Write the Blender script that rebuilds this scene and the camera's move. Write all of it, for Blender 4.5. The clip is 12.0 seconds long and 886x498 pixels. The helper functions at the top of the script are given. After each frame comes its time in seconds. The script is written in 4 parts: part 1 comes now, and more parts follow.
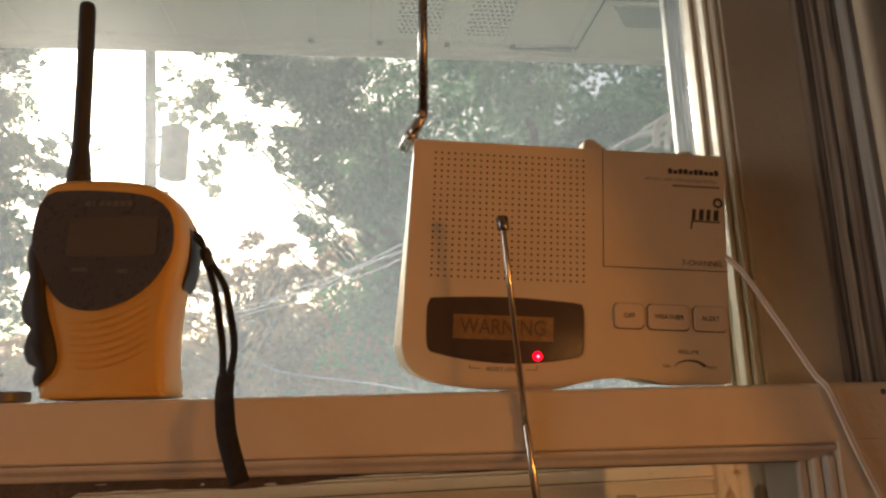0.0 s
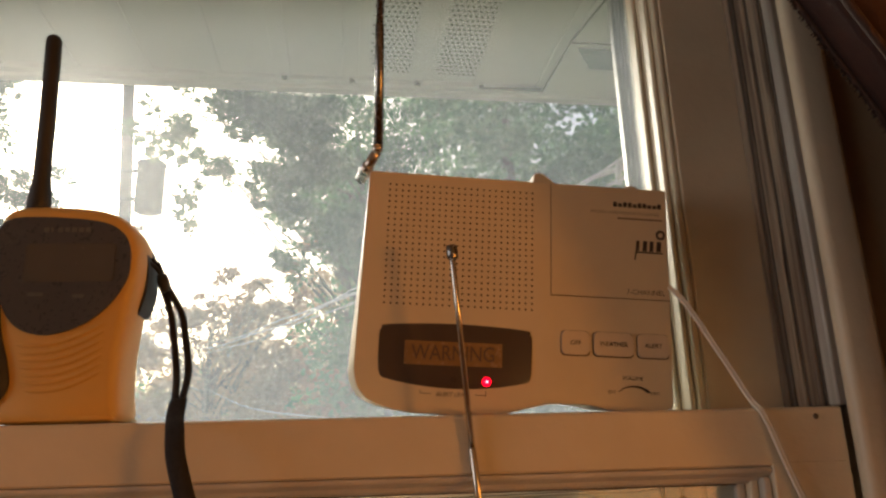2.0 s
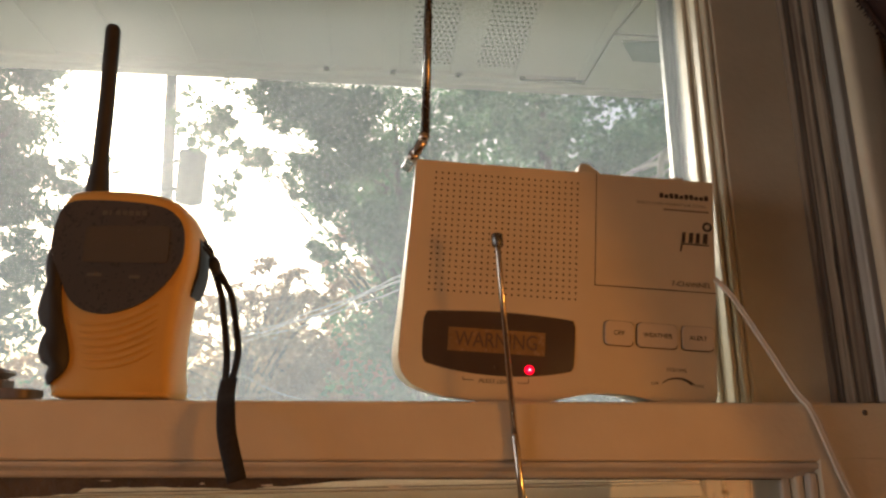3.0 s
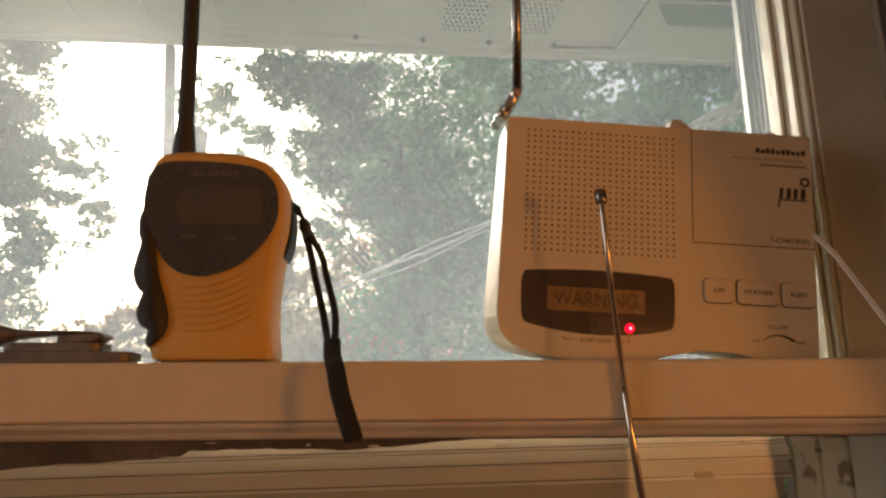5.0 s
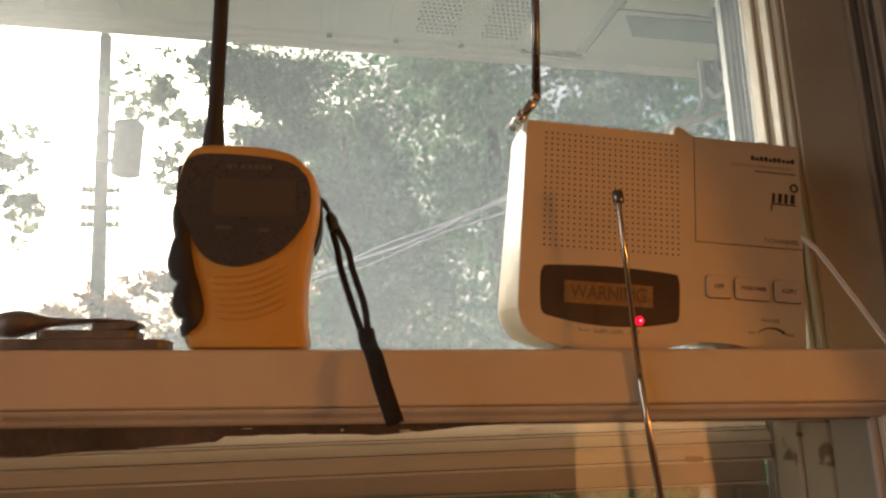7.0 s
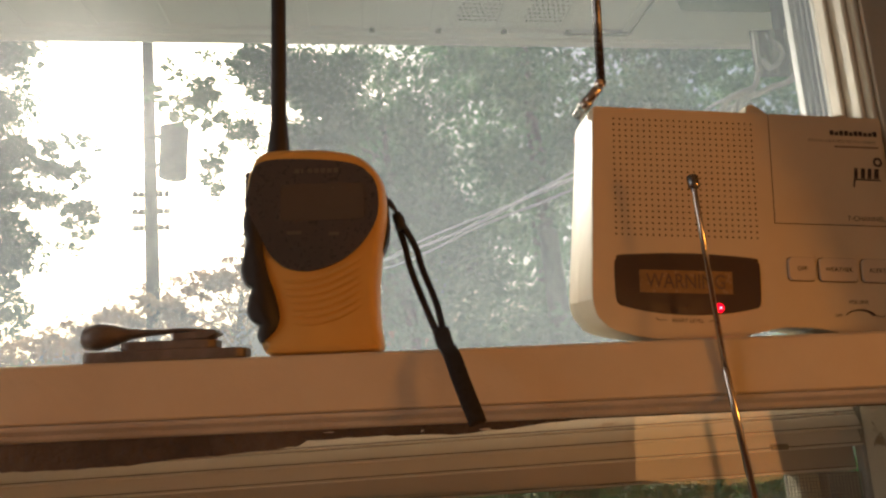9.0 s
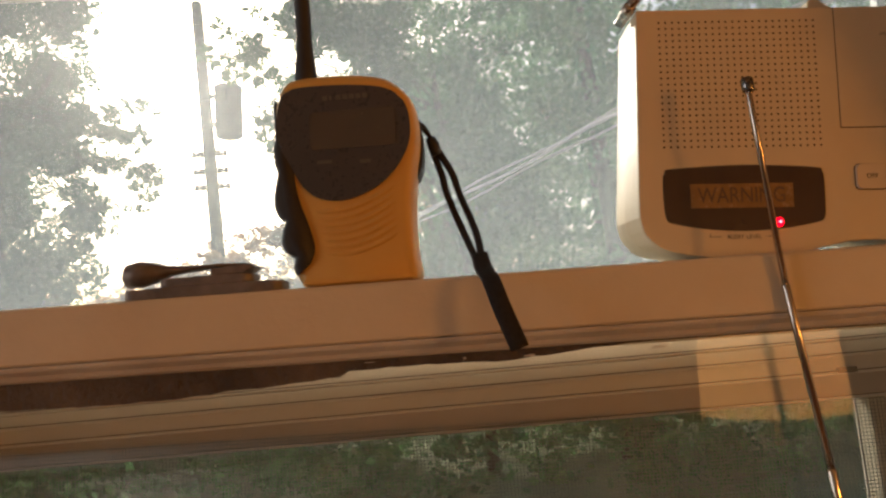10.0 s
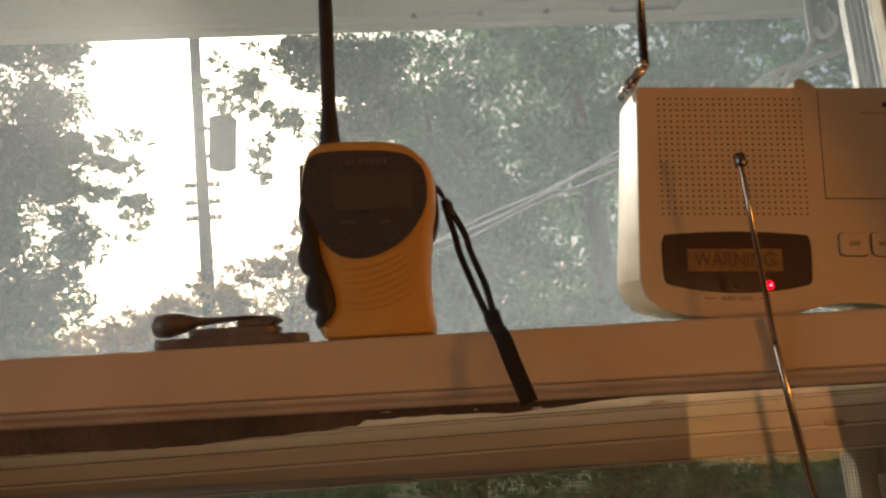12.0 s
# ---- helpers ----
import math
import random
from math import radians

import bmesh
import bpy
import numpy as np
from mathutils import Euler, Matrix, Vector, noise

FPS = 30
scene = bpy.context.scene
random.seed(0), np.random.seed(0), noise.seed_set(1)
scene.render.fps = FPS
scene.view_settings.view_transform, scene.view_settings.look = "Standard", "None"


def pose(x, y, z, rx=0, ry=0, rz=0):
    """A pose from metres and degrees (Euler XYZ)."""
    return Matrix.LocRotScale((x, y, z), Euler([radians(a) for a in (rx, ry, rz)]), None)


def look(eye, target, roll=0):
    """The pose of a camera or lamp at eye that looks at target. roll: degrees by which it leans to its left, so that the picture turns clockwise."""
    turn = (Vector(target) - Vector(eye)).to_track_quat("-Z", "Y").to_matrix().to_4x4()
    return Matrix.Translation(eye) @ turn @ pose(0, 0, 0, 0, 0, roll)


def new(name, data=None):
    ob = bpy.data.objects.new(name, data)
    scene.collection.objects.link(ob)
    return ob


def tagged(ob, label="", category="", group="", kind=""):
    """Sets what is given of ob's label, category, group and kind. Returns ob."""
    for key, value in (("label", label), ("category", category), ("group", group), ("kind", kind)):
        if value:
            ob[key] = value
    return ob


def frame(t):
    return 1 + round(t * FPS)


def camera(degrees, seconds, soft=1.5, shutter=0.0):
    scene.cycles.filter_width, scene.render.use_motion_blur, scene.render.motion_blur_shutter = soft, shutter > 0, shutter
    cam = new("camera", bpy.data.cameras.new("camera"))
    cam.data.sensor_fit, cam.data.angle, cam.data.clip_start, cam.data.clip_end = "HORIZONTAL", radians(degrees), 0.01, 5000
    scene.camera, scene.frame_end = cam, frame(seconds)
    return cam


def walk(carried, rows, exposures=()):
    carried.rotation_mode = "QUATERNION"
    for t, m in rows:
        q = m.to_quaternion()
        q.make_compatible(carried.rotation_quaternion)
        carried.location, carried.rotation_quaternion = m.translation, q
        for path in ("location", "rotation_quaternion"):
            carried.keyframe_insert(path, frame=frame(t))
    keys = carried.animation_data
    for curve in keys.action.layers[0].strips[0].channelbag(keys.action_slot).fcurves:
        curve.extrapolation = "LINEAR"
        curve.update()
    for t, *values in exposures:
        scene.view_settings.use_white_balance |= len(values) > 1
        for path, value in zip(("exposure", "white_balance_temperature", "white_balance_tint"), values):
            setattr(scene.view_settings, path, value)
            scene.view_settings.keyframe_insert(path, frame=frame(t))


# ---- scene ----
cam = camera(64.67, 12.0, 2.4)
PATH = [
    (0, (0.0439, -0.2964, 1.4940), (0.0896, 0.6779, 1.7144), -1.47),
    (0.5, (0.0558, -0.2998, 1.4876), (0.1082, 0.6702, 1.7252), -1.59),
    (1, (0.0621, -0.3110, 1.4923), (0.1104, 0.6500, 1.7648), -3.29),
    (1.5, (0.0623, -0.3094, 1.4900), (0.1241, 0.6489, 1.7692), -2.72),
    (2, (0.0549, -0.3064, 1.4874), (0.1332, 0.6531, 1.7580), -1.54),
    (2.5, (0.0562, -0.3059, 1.4851), (0.1205, 0.6577, 1.7444), -0.53),
    (3, (0.0499, -0.3084, 1.4842), (0.0789, 0.6562, 1.7461), 0.17),
    (3.2, (0.0628, -0.3101, 1.4811), (0.0626, 0.6517, 1.7550), 0.49),
    (3.4, (0.0843, -0.3334, 1.4682), (0.0270, 0.6214, 1.7600), 1.68),
    (3.5, (0.0999, -0.3392, 1.4714), (0.0049, 0.6114, 1.7668), 2.12),
    (3.7, (0.1243, -0.3407, 1.4811), (-0.0357, 0.6010, 1.7769), 2.86),
    (5.3, (-0.0062, -0.2955, 1.4765), (0.0689, 0.6767, 1.6981), -1.06),
    (5.5, (-0.0052, -0.2980, 1.4756), (0.0912, 0.6709, 1.7034), -1.19),
    (6, (-0.0157, -0.3090, 1.4746), (0.1002, 0.6566, 1.7077), -0.70),
    (6.5, (-0.0304, -0.3111, 1.4706), (0.0842, 0.6552, 1.7014), -0.58),
    (8.5, (-0.0394, -0.3144, 1.4790), (0.0372, 0.6569, 1.7045), -2.42),
    (9, (-0.0464, -0.3075, 1.4772), (0.0016, 0.6682, 1.6909), -2.56),
    (9.5, (-0.0399, -0.2874, 1.4746), (-0.0445, 0.6982, 1.6440), -3.30),
    (10, (-0.0380, -0.2939, 1.4688), (-0.0748, 0.6949, 1.6139), -4.06),
    (10.5, (-0.0504, -0.3066, 1.4736), (-0.0882, 0.6795, 1.6352), -3.89),
    (11, (-0.0478, -0.3115, 1.4767), (-0.0797, 0.6721, 1.6539), -3.50),
    (11.5, (-0.0463, -0.3183, 1.4787), (-0.0720, 0.6638, 1.6652), -3.34),
    (12, (-0.0475, -0.3167, 1.4766), (-0.0672, 0.6644, 1.6691), -3.23),
]
EXPOSURES = [(0.0, 1.04), (3.5, 1.15), (5.5, 1.07), (6.5, 1.13), (8.5, 0.97), (10.0, 1.05), (10.6, 0.88), (12.0, 0.66)]
walk(cam, [(t, look(eye, target, roll)) for t, eye, target, roll in PATH], EXPOSURES)

# ---- world, sun and lamp ----
SUN_DIR = Vector((-0.377, 0.847, 0.375)).normalized()   # towards the low hazy evening sun, under the eaves
world = bpy.data.worlds.new("evening_sky")
scene.world = world
world.use_nodes = True
wn = world.node_tree
sky = wn.nodes.new("ShaderNodeTexSky")
sky.sky_type = "NISHITA"
sky.sun_disc = False
sky.sun_elevation = math.asin(SUN_DIR.z)
sky.sun_rotation = math.atan2(SUN_DIR.x, SUN_DIR.y)
sky.air_density, sky.dust_density, sky.ozone_density = 1.0, 5.0, 1.0
wn.links.new(sky.outputs[0], wn.nodes["Background"].inputs["Color"])
wn.nodes["Background"].inputs["Strength"].default_value = 0.088

sun_data = bpy.data.lights.new("sun", "SUN")
sun_data.energy, sun_data.angle, sun_data.color = 1.25, radians(4), (1.0, 0.90, 0.79)
sun = new("sun", sun_data)
sun.matrix_world = look((0, 0, 8), Vector((0, 0, 8)) - SUN_DIR)

lamp_data = bpy.data.lights.new("room_lamp", "POINT")
lamp_data.energy, lamp_data.shadow_soft_size, lamp_data.color = 9.0, 0.09, (1.0, 0.36, 0.05)
room_lamp = new("room_lamp", lamp_data)
room_lamp.location = (1.28, -1.02, 1.36)

# added fill from an unseen opening, brightens the jamb and stile
fill_data = bpy.data.lights.new("added_west_fill", "AREA")
fill_data.shape, fill_data.size, fill_data.size_y = "RECTANGLE", 1.2, 1.1
fill_data.energy, fill_data.color = 5.8, (1.0, 0.90, 0.86)
fill_lamp = new("added_west_fill", fill_data)
fill_lamp.matrix_world = look((-2.62, -0.95, 1.60), (0.0, -0.95, 1.60))


# ---- materials ----
def nodes_of(name):
    m = bpy.data.materials.new(name)
    m.use_nodes = True
    return m, m.node_tree, m.node_tree.nodes["Principled BSDF"]


def tex(nt, kind, scale, detail=4.0, rough=0.55, stretch=(1, 1, 1)):
    co = nt.nodes.new("ShaderNodeTexCoord")
    mp = nt.nodes.new("ShaderNodeMapping")
    mp.inputs["Scale"].default_value = stretch
    nt.links.new(co.outputs["Object"], mp.inputs["Vector"])
    n = nt.nodes.new(kind)
    n.inputs["Scale"].default_value = scale
    if kind == "ShaderNodeTexNoise":
        n.inputs["Detail"].default_value, n.inputs["Roughness"].default_value = detail, rough
    nt.links.new(mp.outputs[0], n.inputs["Vector"])
    return n


def ramp(nt, src, stops):
    r = nt.nodes.new("ShaderNodeValToRGB")
    el = r.color_ramp.elements
    while len(el) < len(stops):
        el.new(0.5)
    for e, (p, c) in zip(el, stops):
        e.position, e.color = p, (*c, 1) if len(c) == 3 else c
    nt.links.new(src, r.inputs[0])
    return r


def surface(name, light, dark, rough=0.5, metal=0.0, scale=40.0, fine=400.0, bump=0.15, stretch=(1, 1, 1),
            spots=None, spec=0.5, cut=(0.35, 0.7), depth=0.001):
    """Two-scale surface: a broad blotch between two tones, a fine grain in gloss and relief, optional stains."""
    m, nt, p = nodes_of(name)
    broad = tex(nt, "ShaderNodeTexNoise", scale, 5, 0.6, stretch)
    col = ramp(nt, broad.outputs[0], [(cut[0], dark), (cut[1], light)]).outputs[0]
    if spots:
        tint, size, lo, hi = spots
        st = tex(nt, "ShaderNodeTexNoise", size, 6, 0.7, stretch)
        f = ramp(nt, st.outputs[0], [(lo, (0, 0, 0)), (hi, (1, 1, 1))])
        mx = nt.nodes.new("ShaderNodeMix")
        mx.data_type = "RGBA"
        nt.links.new(f.outputs[0], mx.inputs[0])
        nt.links.new(col, mx.inputs[6])
        mx.inputs[7].default_value = (*tint, 1)
        col = mx.outputs[2]
    nt.links.new(col, p.inputs["Base Color"])
    grain = tex(nt, "ShaderNodeTexNoise", fine, 3, 0.6, stretch)
    rr = nt.nodes.new("ShaderNodeMapRange")
    rr.inputs["To Min"].default_value, rr.inputs["To Max"].default_value = max(rough - 0.12, 0.02), min(rough + 0.12, 1)
    nt.links.new(grain.outputs[0], rr.inputs["Value"])
    nt.links.new(rr.outputs[0], p.inputs["Roughness"])
    b = nt.nodes.new("ShaderNodeBump")
    b.inputs["Strength"].default_value, b.inputs["Distance"].default_value = bump, depth
    nt.links.new(grain.outputs[0], b.inputs["Height"])
    nt.links.new(b.outputs[0], p.inputs["Normal"])
    p.inputs["Metallic"].default_value = metal
    p.inputs["Specular IOR Level"].default_value = spec
    return m


def foliage(name, a, b, c):
    """Thin leaves: diffuse and see-through green, each leaf its own tone."""
    m, nt, p = nodes_of(name)
    geo = nt.nodes.new("ShaderNodeNewGeometry")
    broad = tex(nt, "ShaderNodeTexNoise", 0.9, 3, 0.6)
    mixed = nt.nodes.new("ShaderNodeMath")
    mixed.operation = "MULTIPLY_ADD"
    nt.links.new(geo.outputs["Random Per Island"], mixed.inputs[0])
    mixed.inputs[1].default_value = 0.45
    shift = nt.nodes.new("ShaderNodeMapRange")
    shift.inputs["From Min"].default_value, shift.inputs["From Max"].default_value = 0.36, 0.66
    shift.inputs["To Max"].default_value = 0.6
    nt.links.new(broad.outputs[0], shift.inputs["Value"])
    nt.links.new(shift.outputs[0], mixed.inputs[2])
    r = ramp(nt, mixed.outputs[0], [(0.0, a), (0.5, b), (1.0, c)])
    d, t, mx = (nt.nodes.new(k) for k in ("ShaderNodeBsdfDiffuse", "ShaderNodeBsdfTranslucent", "ShaderNodeMixShader"))
    nt.links.new(r.outputs[0], d.inputs[0])
    nt.links.new(r.outputs[0], t.inputs[0])
    mx.inputs[0].default_value = 0.76
    nt.links.new(d.outputs[0], mx.inputs[1])
    nt.links.new(t.outputs[0], mx.inputs[2])
    nt.links.new(mx.outputs[0], nt.nodes["Material Output"].inputs[0])
    return m


def dusty_glass(name, low, high, foot=0.0):
    """Clear pane with a film of dust that scatters daylight, extra haze put in towards its foot, and a weak gloss."""
    m, nt, p = nodes_of(name)
    nt.nodes.remove(p)
    clear, dust, back, gloss = (nt.nodes.new(k) for k in ("ShaderNodeBsdfTransparent", "ShaderNodeBsdfTranslucent", "ShaderNodeBsdfDiffuse", "ShaderNodeBsdfGlossy"))
    clear.inputs[0].default_value = (0.95, 0.97, 0.96, 1)
    dust.inputs[0].default_value = (0.76, 0.88, 1.0, 1)
    back.inputs[0].default_value = (0.6, 0.6, 0.58, 1)
    gloss.inputs["Roughness"].default_value = 0.02
    n1 = tex(nt, "ShaderNodeTexNoise", 5, 3, 0.55)
    n2 = tex(nt, "ShaderNodeTexNoise", 260, 3, 0.6)
    add = nt.nodes.new("ShaderNodeMath")
    add.operation = "MULTIPLY_ADD"
    nt.links.new(n2.outputs[0], add.inputs[0])
    add.inputs[1].default_value = 0.20
    nt.links.new(n1.outputs[0], add.inputs[2])
    rr = nt.nodes.new("ShaderNodeMapRange")
    rr.inputs["From Min"].default_value, rr.inputs["From Max"].default_value = 0.35, 0.85
    rr.inputs["To Min"].default_value, rr.inputs["To Max"].default_value = low, high
    nt.links.new(add.outputs[0], rr.inputs["Value"])
    film, m1, m2 = (nt.nodes.new("ShaderNodeMixShader") for _ in range(3))
    film.inputs[0].default_value = 0.10
    haze, both = nt.nodes.new("ShaderNodeBsdfRefraction"), nt.nodes.new("ShaderNodeMixShader")
    haze.inputs["IOR"].default_value, haze.inputs["Roughness"].default_value = 1.18, 0.75
    both.inputs[0].default_value = 0.035
    nt.links.new(dust.outputs[0], both.inputs[1])
    nt.links.new(haze.outputs[0], both.inputs[2])
    nt.links.new(both.outputs[0], film.inputs[1])
    nt.links.new(back.outputs[0], film.inputs[2])
    # height gradient puts in the sunlit haze low on the pane
    geo, sep, grade, total = (nt.nodes.new(k) for k in ("ShaderNodeNewGeometry", "ShaderNodeSeparateXYZ", "ShaderNodeMapRange", "ShaderNodeMath"))
    nt.links.new(geo.outputs["Position"], sep.inputs[0])
    nt.links.new(sep.outputs["Z"], grade.inputs["Value"])
    grade.interpolation_type = "SMOOTHSTEP"
    grade.inputs["From Min"].default_value, grade.inputs["From Max"].default_value = 1.50, 1.74
    grade.inputs["To Min"].default_value, grade.inputs["To Max"].default_value = foot, 0.0
    nt.links.new(rr.outputs[0], total.inputs[0])
    nt.links.new(grade.outputs[0], total.inputs[1])
    nt.links.new(total.outputs[0], m1.inputs[0])
    nt.links.new(clear.outputs[0], m1.inputs[1])
    nt.links.new(film.outputs[0], m1.inputs[2])
    lw, pw, sc = nt.nodes.new("ShaderNodeLayerWeight"), nt.nodes.new("ShaderNodeMath"), nt.nodes.new("ShaderNodeMath")
    lw.inputs[0].default_value = 0.5
    pw.operation, sc.operation = "POWER", "MULTIPLY_ADD"
    pw.inputs[1].default_value = 5.0
    sc.inputs[1].default_value, sc.inputs[2].default_value = 0.9, 0.035
    nt.links.new(lw.outputs["Facing"], pw.inputs[0])
    nt.links.new(pw.outputs[0], sc.inputs[0])
    nt.links.new(sc.outputs[0], m2.inputs[0])
    nt.links.new(m1.outputs[0], m2.inputs[1])
    nt.links.new(gloss.outputs[0], m2.inputs[2])
    nt.links.new(m2.outputs[0], nt.nodes["Material Output"].inputs[0])
    return m


def glowing(name, colour, strength):
    m, nt, p = nodes_of(name)
    p.inputs["Base Color"].default_value = (*colour, 1)
    p.inputs["Emission Color"].default_value = (*colour, 1)
    p.inputs["Emission Strength"].default_value = strength
    return m


PAINT = surface("old_white_paint", (0.74, 0.67, 0.52), (0.65, 0.57, 0.43), 0.45, scale=12, fine=220, bump=0.25, spots=((0.42, 0.36, 0.27), 9, 0.66, 0.78))
PAINT_DULL = surface("grimy_white_paint", (0.68, 0.65, 0.59), (0.52, 0.48, 0.42), 0.6, scale=18, fine=300, bump=0.3, stretch=(1, 1, 0.25))
PAINT_WARM = surface("aged_cream_paint", (0.86, 0.79, 0.71), (0.76, 0.69, 0.62), 0.5, scale=14, fine=260, bump=0.3, stretch=(0.3, 1, 1), spots=((0.38, 0.29, 0.21), 22, 0.62, 0.76))
STEP_BROWN = surface("brown_storm_step", (0.56, 0.47, 0.40), (0.45, 0.375, 0.315), 0.6, scale=14, fine=260, bump=0.3, stretch=(0.3, 1, 1))
PAINT_FLAKED = surface("flaking_cream_paint", (0.80, 0.72, 0.58), (0.66, 0.57, 0.44), 0.55, scale=16, fine=240, bump=0.4, spots=((0.24, 0.16, 0.09), 34, 0.57, 0.62))
PUTTY = surface("bare_cracked_putty", (0.14, 0.115, 0.095), (0.065, 0.052, 0.042), 0.85, scale=30, fine=260, bump=0.8, depth=0.003)
TRACK = surface("weathered_track_wood", (0.46, 0.38, 0.29), (0.14, 0.10, 0.075), 0.7, scale=170, fine=500, bump=0.6, stretch=(1, 1, 0.035), spots=((0.05, 0.036, 0.026), 260, 0.54, 0.66))
TRACK_METAL = surface("dull_bluish_track_metal", (0.55, 0.54, 0.52), (0.24, 0.21, 0.19), 0.45, 0.2, scale=150, fine=500, bump=0.4, stretch=(1, 1, 0.03))
TRACK_DARK = surface("dark_track_strip", (0.19, 0.15, 0.115), (0.05, 0.04, 0.032), 0.55, 0.3, scale=140, fine=600, bump=0.4, stretch=(1, 1, 0.05))
VINYL = surface("grey_white_aluminium", (0.46, 0.46, 0.44), (0.34, 0.34, 0.33), 0.4, scale=30, fine=300, bump=0.1)
VINYL_GREY = surface("storm_track_grey", (0.20, 0.205, 0.21), (0.12, 0.125, 0.13), 0.4, 0.3, scale=30, fine=300, bump=0.1)
TAN_BOARD = surface("tan_board", (0.40, 0.32, 0.20), (0.33, 0.26, 0.16), 0.8, scale=6, fine=160, bump=0.25)
WALL = surface("cream_wall_paint", (0.62, 0.55, 0.44), (0.55, 0.48, 0.38), 0.8, scale=6, fine=160, bump=0.25)
SOFFIT = surface("white_vinyl_soffit", (0.84, 0.82, 0.77), (0.77, 0.75, 0.70), 0.5, scale=3, fine=90, bump=0.15, spots=((0.55, 0.53, 0.47), 4, 0.62, 0.8))
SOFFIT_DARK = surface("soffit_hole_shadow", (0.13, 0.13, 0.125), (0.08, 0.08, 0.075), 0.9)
SOFFIT_SEAM = surface("grey_soffit_joint", (0.30, 0.29, 0.27), (0.20, 0.195, 0.18), 0.8)
GREENISH = surface("sage_painted_board", (0.33, 0.38, 0.32), (0.27, 0.31, 0.26), 0.7, scale=6, fine=120)
CREAM = surface("yellowed_cream_plastic", (0.71, 0.62, 0.45), (0.66, 0.57, 0.41), 0.42, scale=25, fine=900, bump=0.12, depth=0.0003)
CREAM_BUTTON = surface("cream_button_plastic", (0.69, 0.60, 0.46), (0.64, 0.55, 0.42), 0.4, scale=60, fine=900, bump=0.1, depth=0.0003)
SEAM = surface("brown_panel_gap", (0.12, 0.085, 0.05), (0.08, 0.055, 0.032), 0.8)
INK_FADED = surface("faded_print", (0.24, 0.19, 0.14), (0.18, 0.14, 0.10), 0.6)
INK = surface("dark_brown_print", (0.06, 0.05, 0.045), (0.04, 0.034, 0.03), 0.6)
HOLE = surface("grille_hole_shade", (0.06, 0.035, 0.02), (0.03, 0.02, 0.012), 0.9)
SMOKED = surface("smoked_display_acrylic", (0.080, 0.058, 0.044), (0.066, 0.047, 0.036), 0.12, scale=20, fine=400, bump=0.02)
LCD = surface("amber_lcd", (0.31, 0.18, 0.074), (0.24, 0.14, 0.058), 0.25, scale=60, fine=500, bump=0.02)
LCD_INK = surface("lcd_segments", (0.12, 0.065, 0.030), (0.09, 0.050, 0.024), 0.4)
LED_RED = glowing("red_led", (1.0, 0.0, 0.012), 2.2)
LED_CORE = glowing("red_led_core", (1.0, 0.16, 0.20), 3.0)
LED_DIM = glowing("dim_red_led", (1.0, 0.03, 0.04), 2.0)
LAMP_SHADE = glowing("lit_lamp_shade", (1.0, 0.45, 0.13), 1.6)
CHROME = surface("chrome_steel", (0.60, 0.56, 0.51), (0.48, 0.44, 0.40), 0.18, 1.0, scale=50, fine=900, bump=0.05, stretch=(1, 1, 0.1))
CHROME_DARK = surface("tarnished_steel", (0.26, 0.26, 0.26), (0.15, 0.15, 0.155), 0.25, 1.0, scale=80, fine=900, bump=0.08)
YELLOW = surface("yellow_orange_plastic", (0.72, 0.45, 0.13), (0.66, 0.40, 0.11), 0.42, scale=30, fine=1200, bump=0.15, depth=0.0003)
BLACK = surface("black_rubber", (0.032, 0.033, 0.037), (0.022, 0.022, 0.025), 0.55, scale=60, fine=900, bump=0.25, depth=0.0004)
BLACK_GLOSS = surface("black_face_plastic", (0.070, 0.076, 0.090), (0.060, 0.065, 0.078), 0.30, scale=25, fine=500, bump=0.012)
LCD_GREY = surface("grey_lcd_off", (0.100, 0.097, 0.092), (0.088, 0.085, 0.080), 0.22, scale=30, fine=300, bump=0.02)
GREY_PRINT = surface("silver_grey_print", (0.14, 0.14, 0.14), (0.11, 0.11, 0.11), 0.5)
NYLON = surface("black_nylon_webbing", (0.018, 0.018, 0.022), (0.010, 0.010, 0.012), 0.75, scale=400, fine=2200, bump=0.6, depth=0.0005)
GUNMETAL = surface("dull_brown_metal", (0.27, 0.24, 0.225), (0.16, 0.14, 0.13), 0.55, 0.6, scale=80, fine=700, bump=0.15)
CORD = surface("white_cord_vinyl", (0.80, 0.76, 0.68), (0.72, 0.67, 0.58), 0.4, scale=60, fine=500, bump=0.1)
CURTAIN = surface("dark_red_brocade", (0.055, 0.018, 0.012), (0.028, 0.009, 0.007), 0.85, scale=70, fine=1500, bump=0.7, depth=0.0008)
FRINGE = surface("curtain_trim", (0.07, 0.035, 0.022), (0.035, 0.017, 0.012), 0.85, scale=300, fine=1500, bump=0.6)
MESH = surface("screen_wire", (0.30, 0.31, 0.31), (0.20, 0.205, 0.21), 0.5, 0.2)
BARK = surface("grey_brown_bark", (0.13, 0.10, 0.075), (0.06, 0.045, 0.034), 0.9, scale=6, fine=30, bump=0.8, stretch=(1, 1, 0.2), depth=0.02)
POLE_WOOD = surface("weathered_pole_wood", (0.105, 0.078, 0.066), (0.055, 0.042, 0.036), 0.9, scale=5, fine=30, bump=0.5, stretch=(1, 1, 0.08), depth=0.01)
TRANSFORMER = surface("grey_transformer_steel", (0.075, 0.092, 0.125), (0.05, 0.062, 0.085), 0.5, 0.2, scale=4, fine=40)
PORCELAIN = surface("brown_porcelain", (0.16, 0.12, 0.10), (0.10, 0.07, 0.06), 0.25, scale=20)
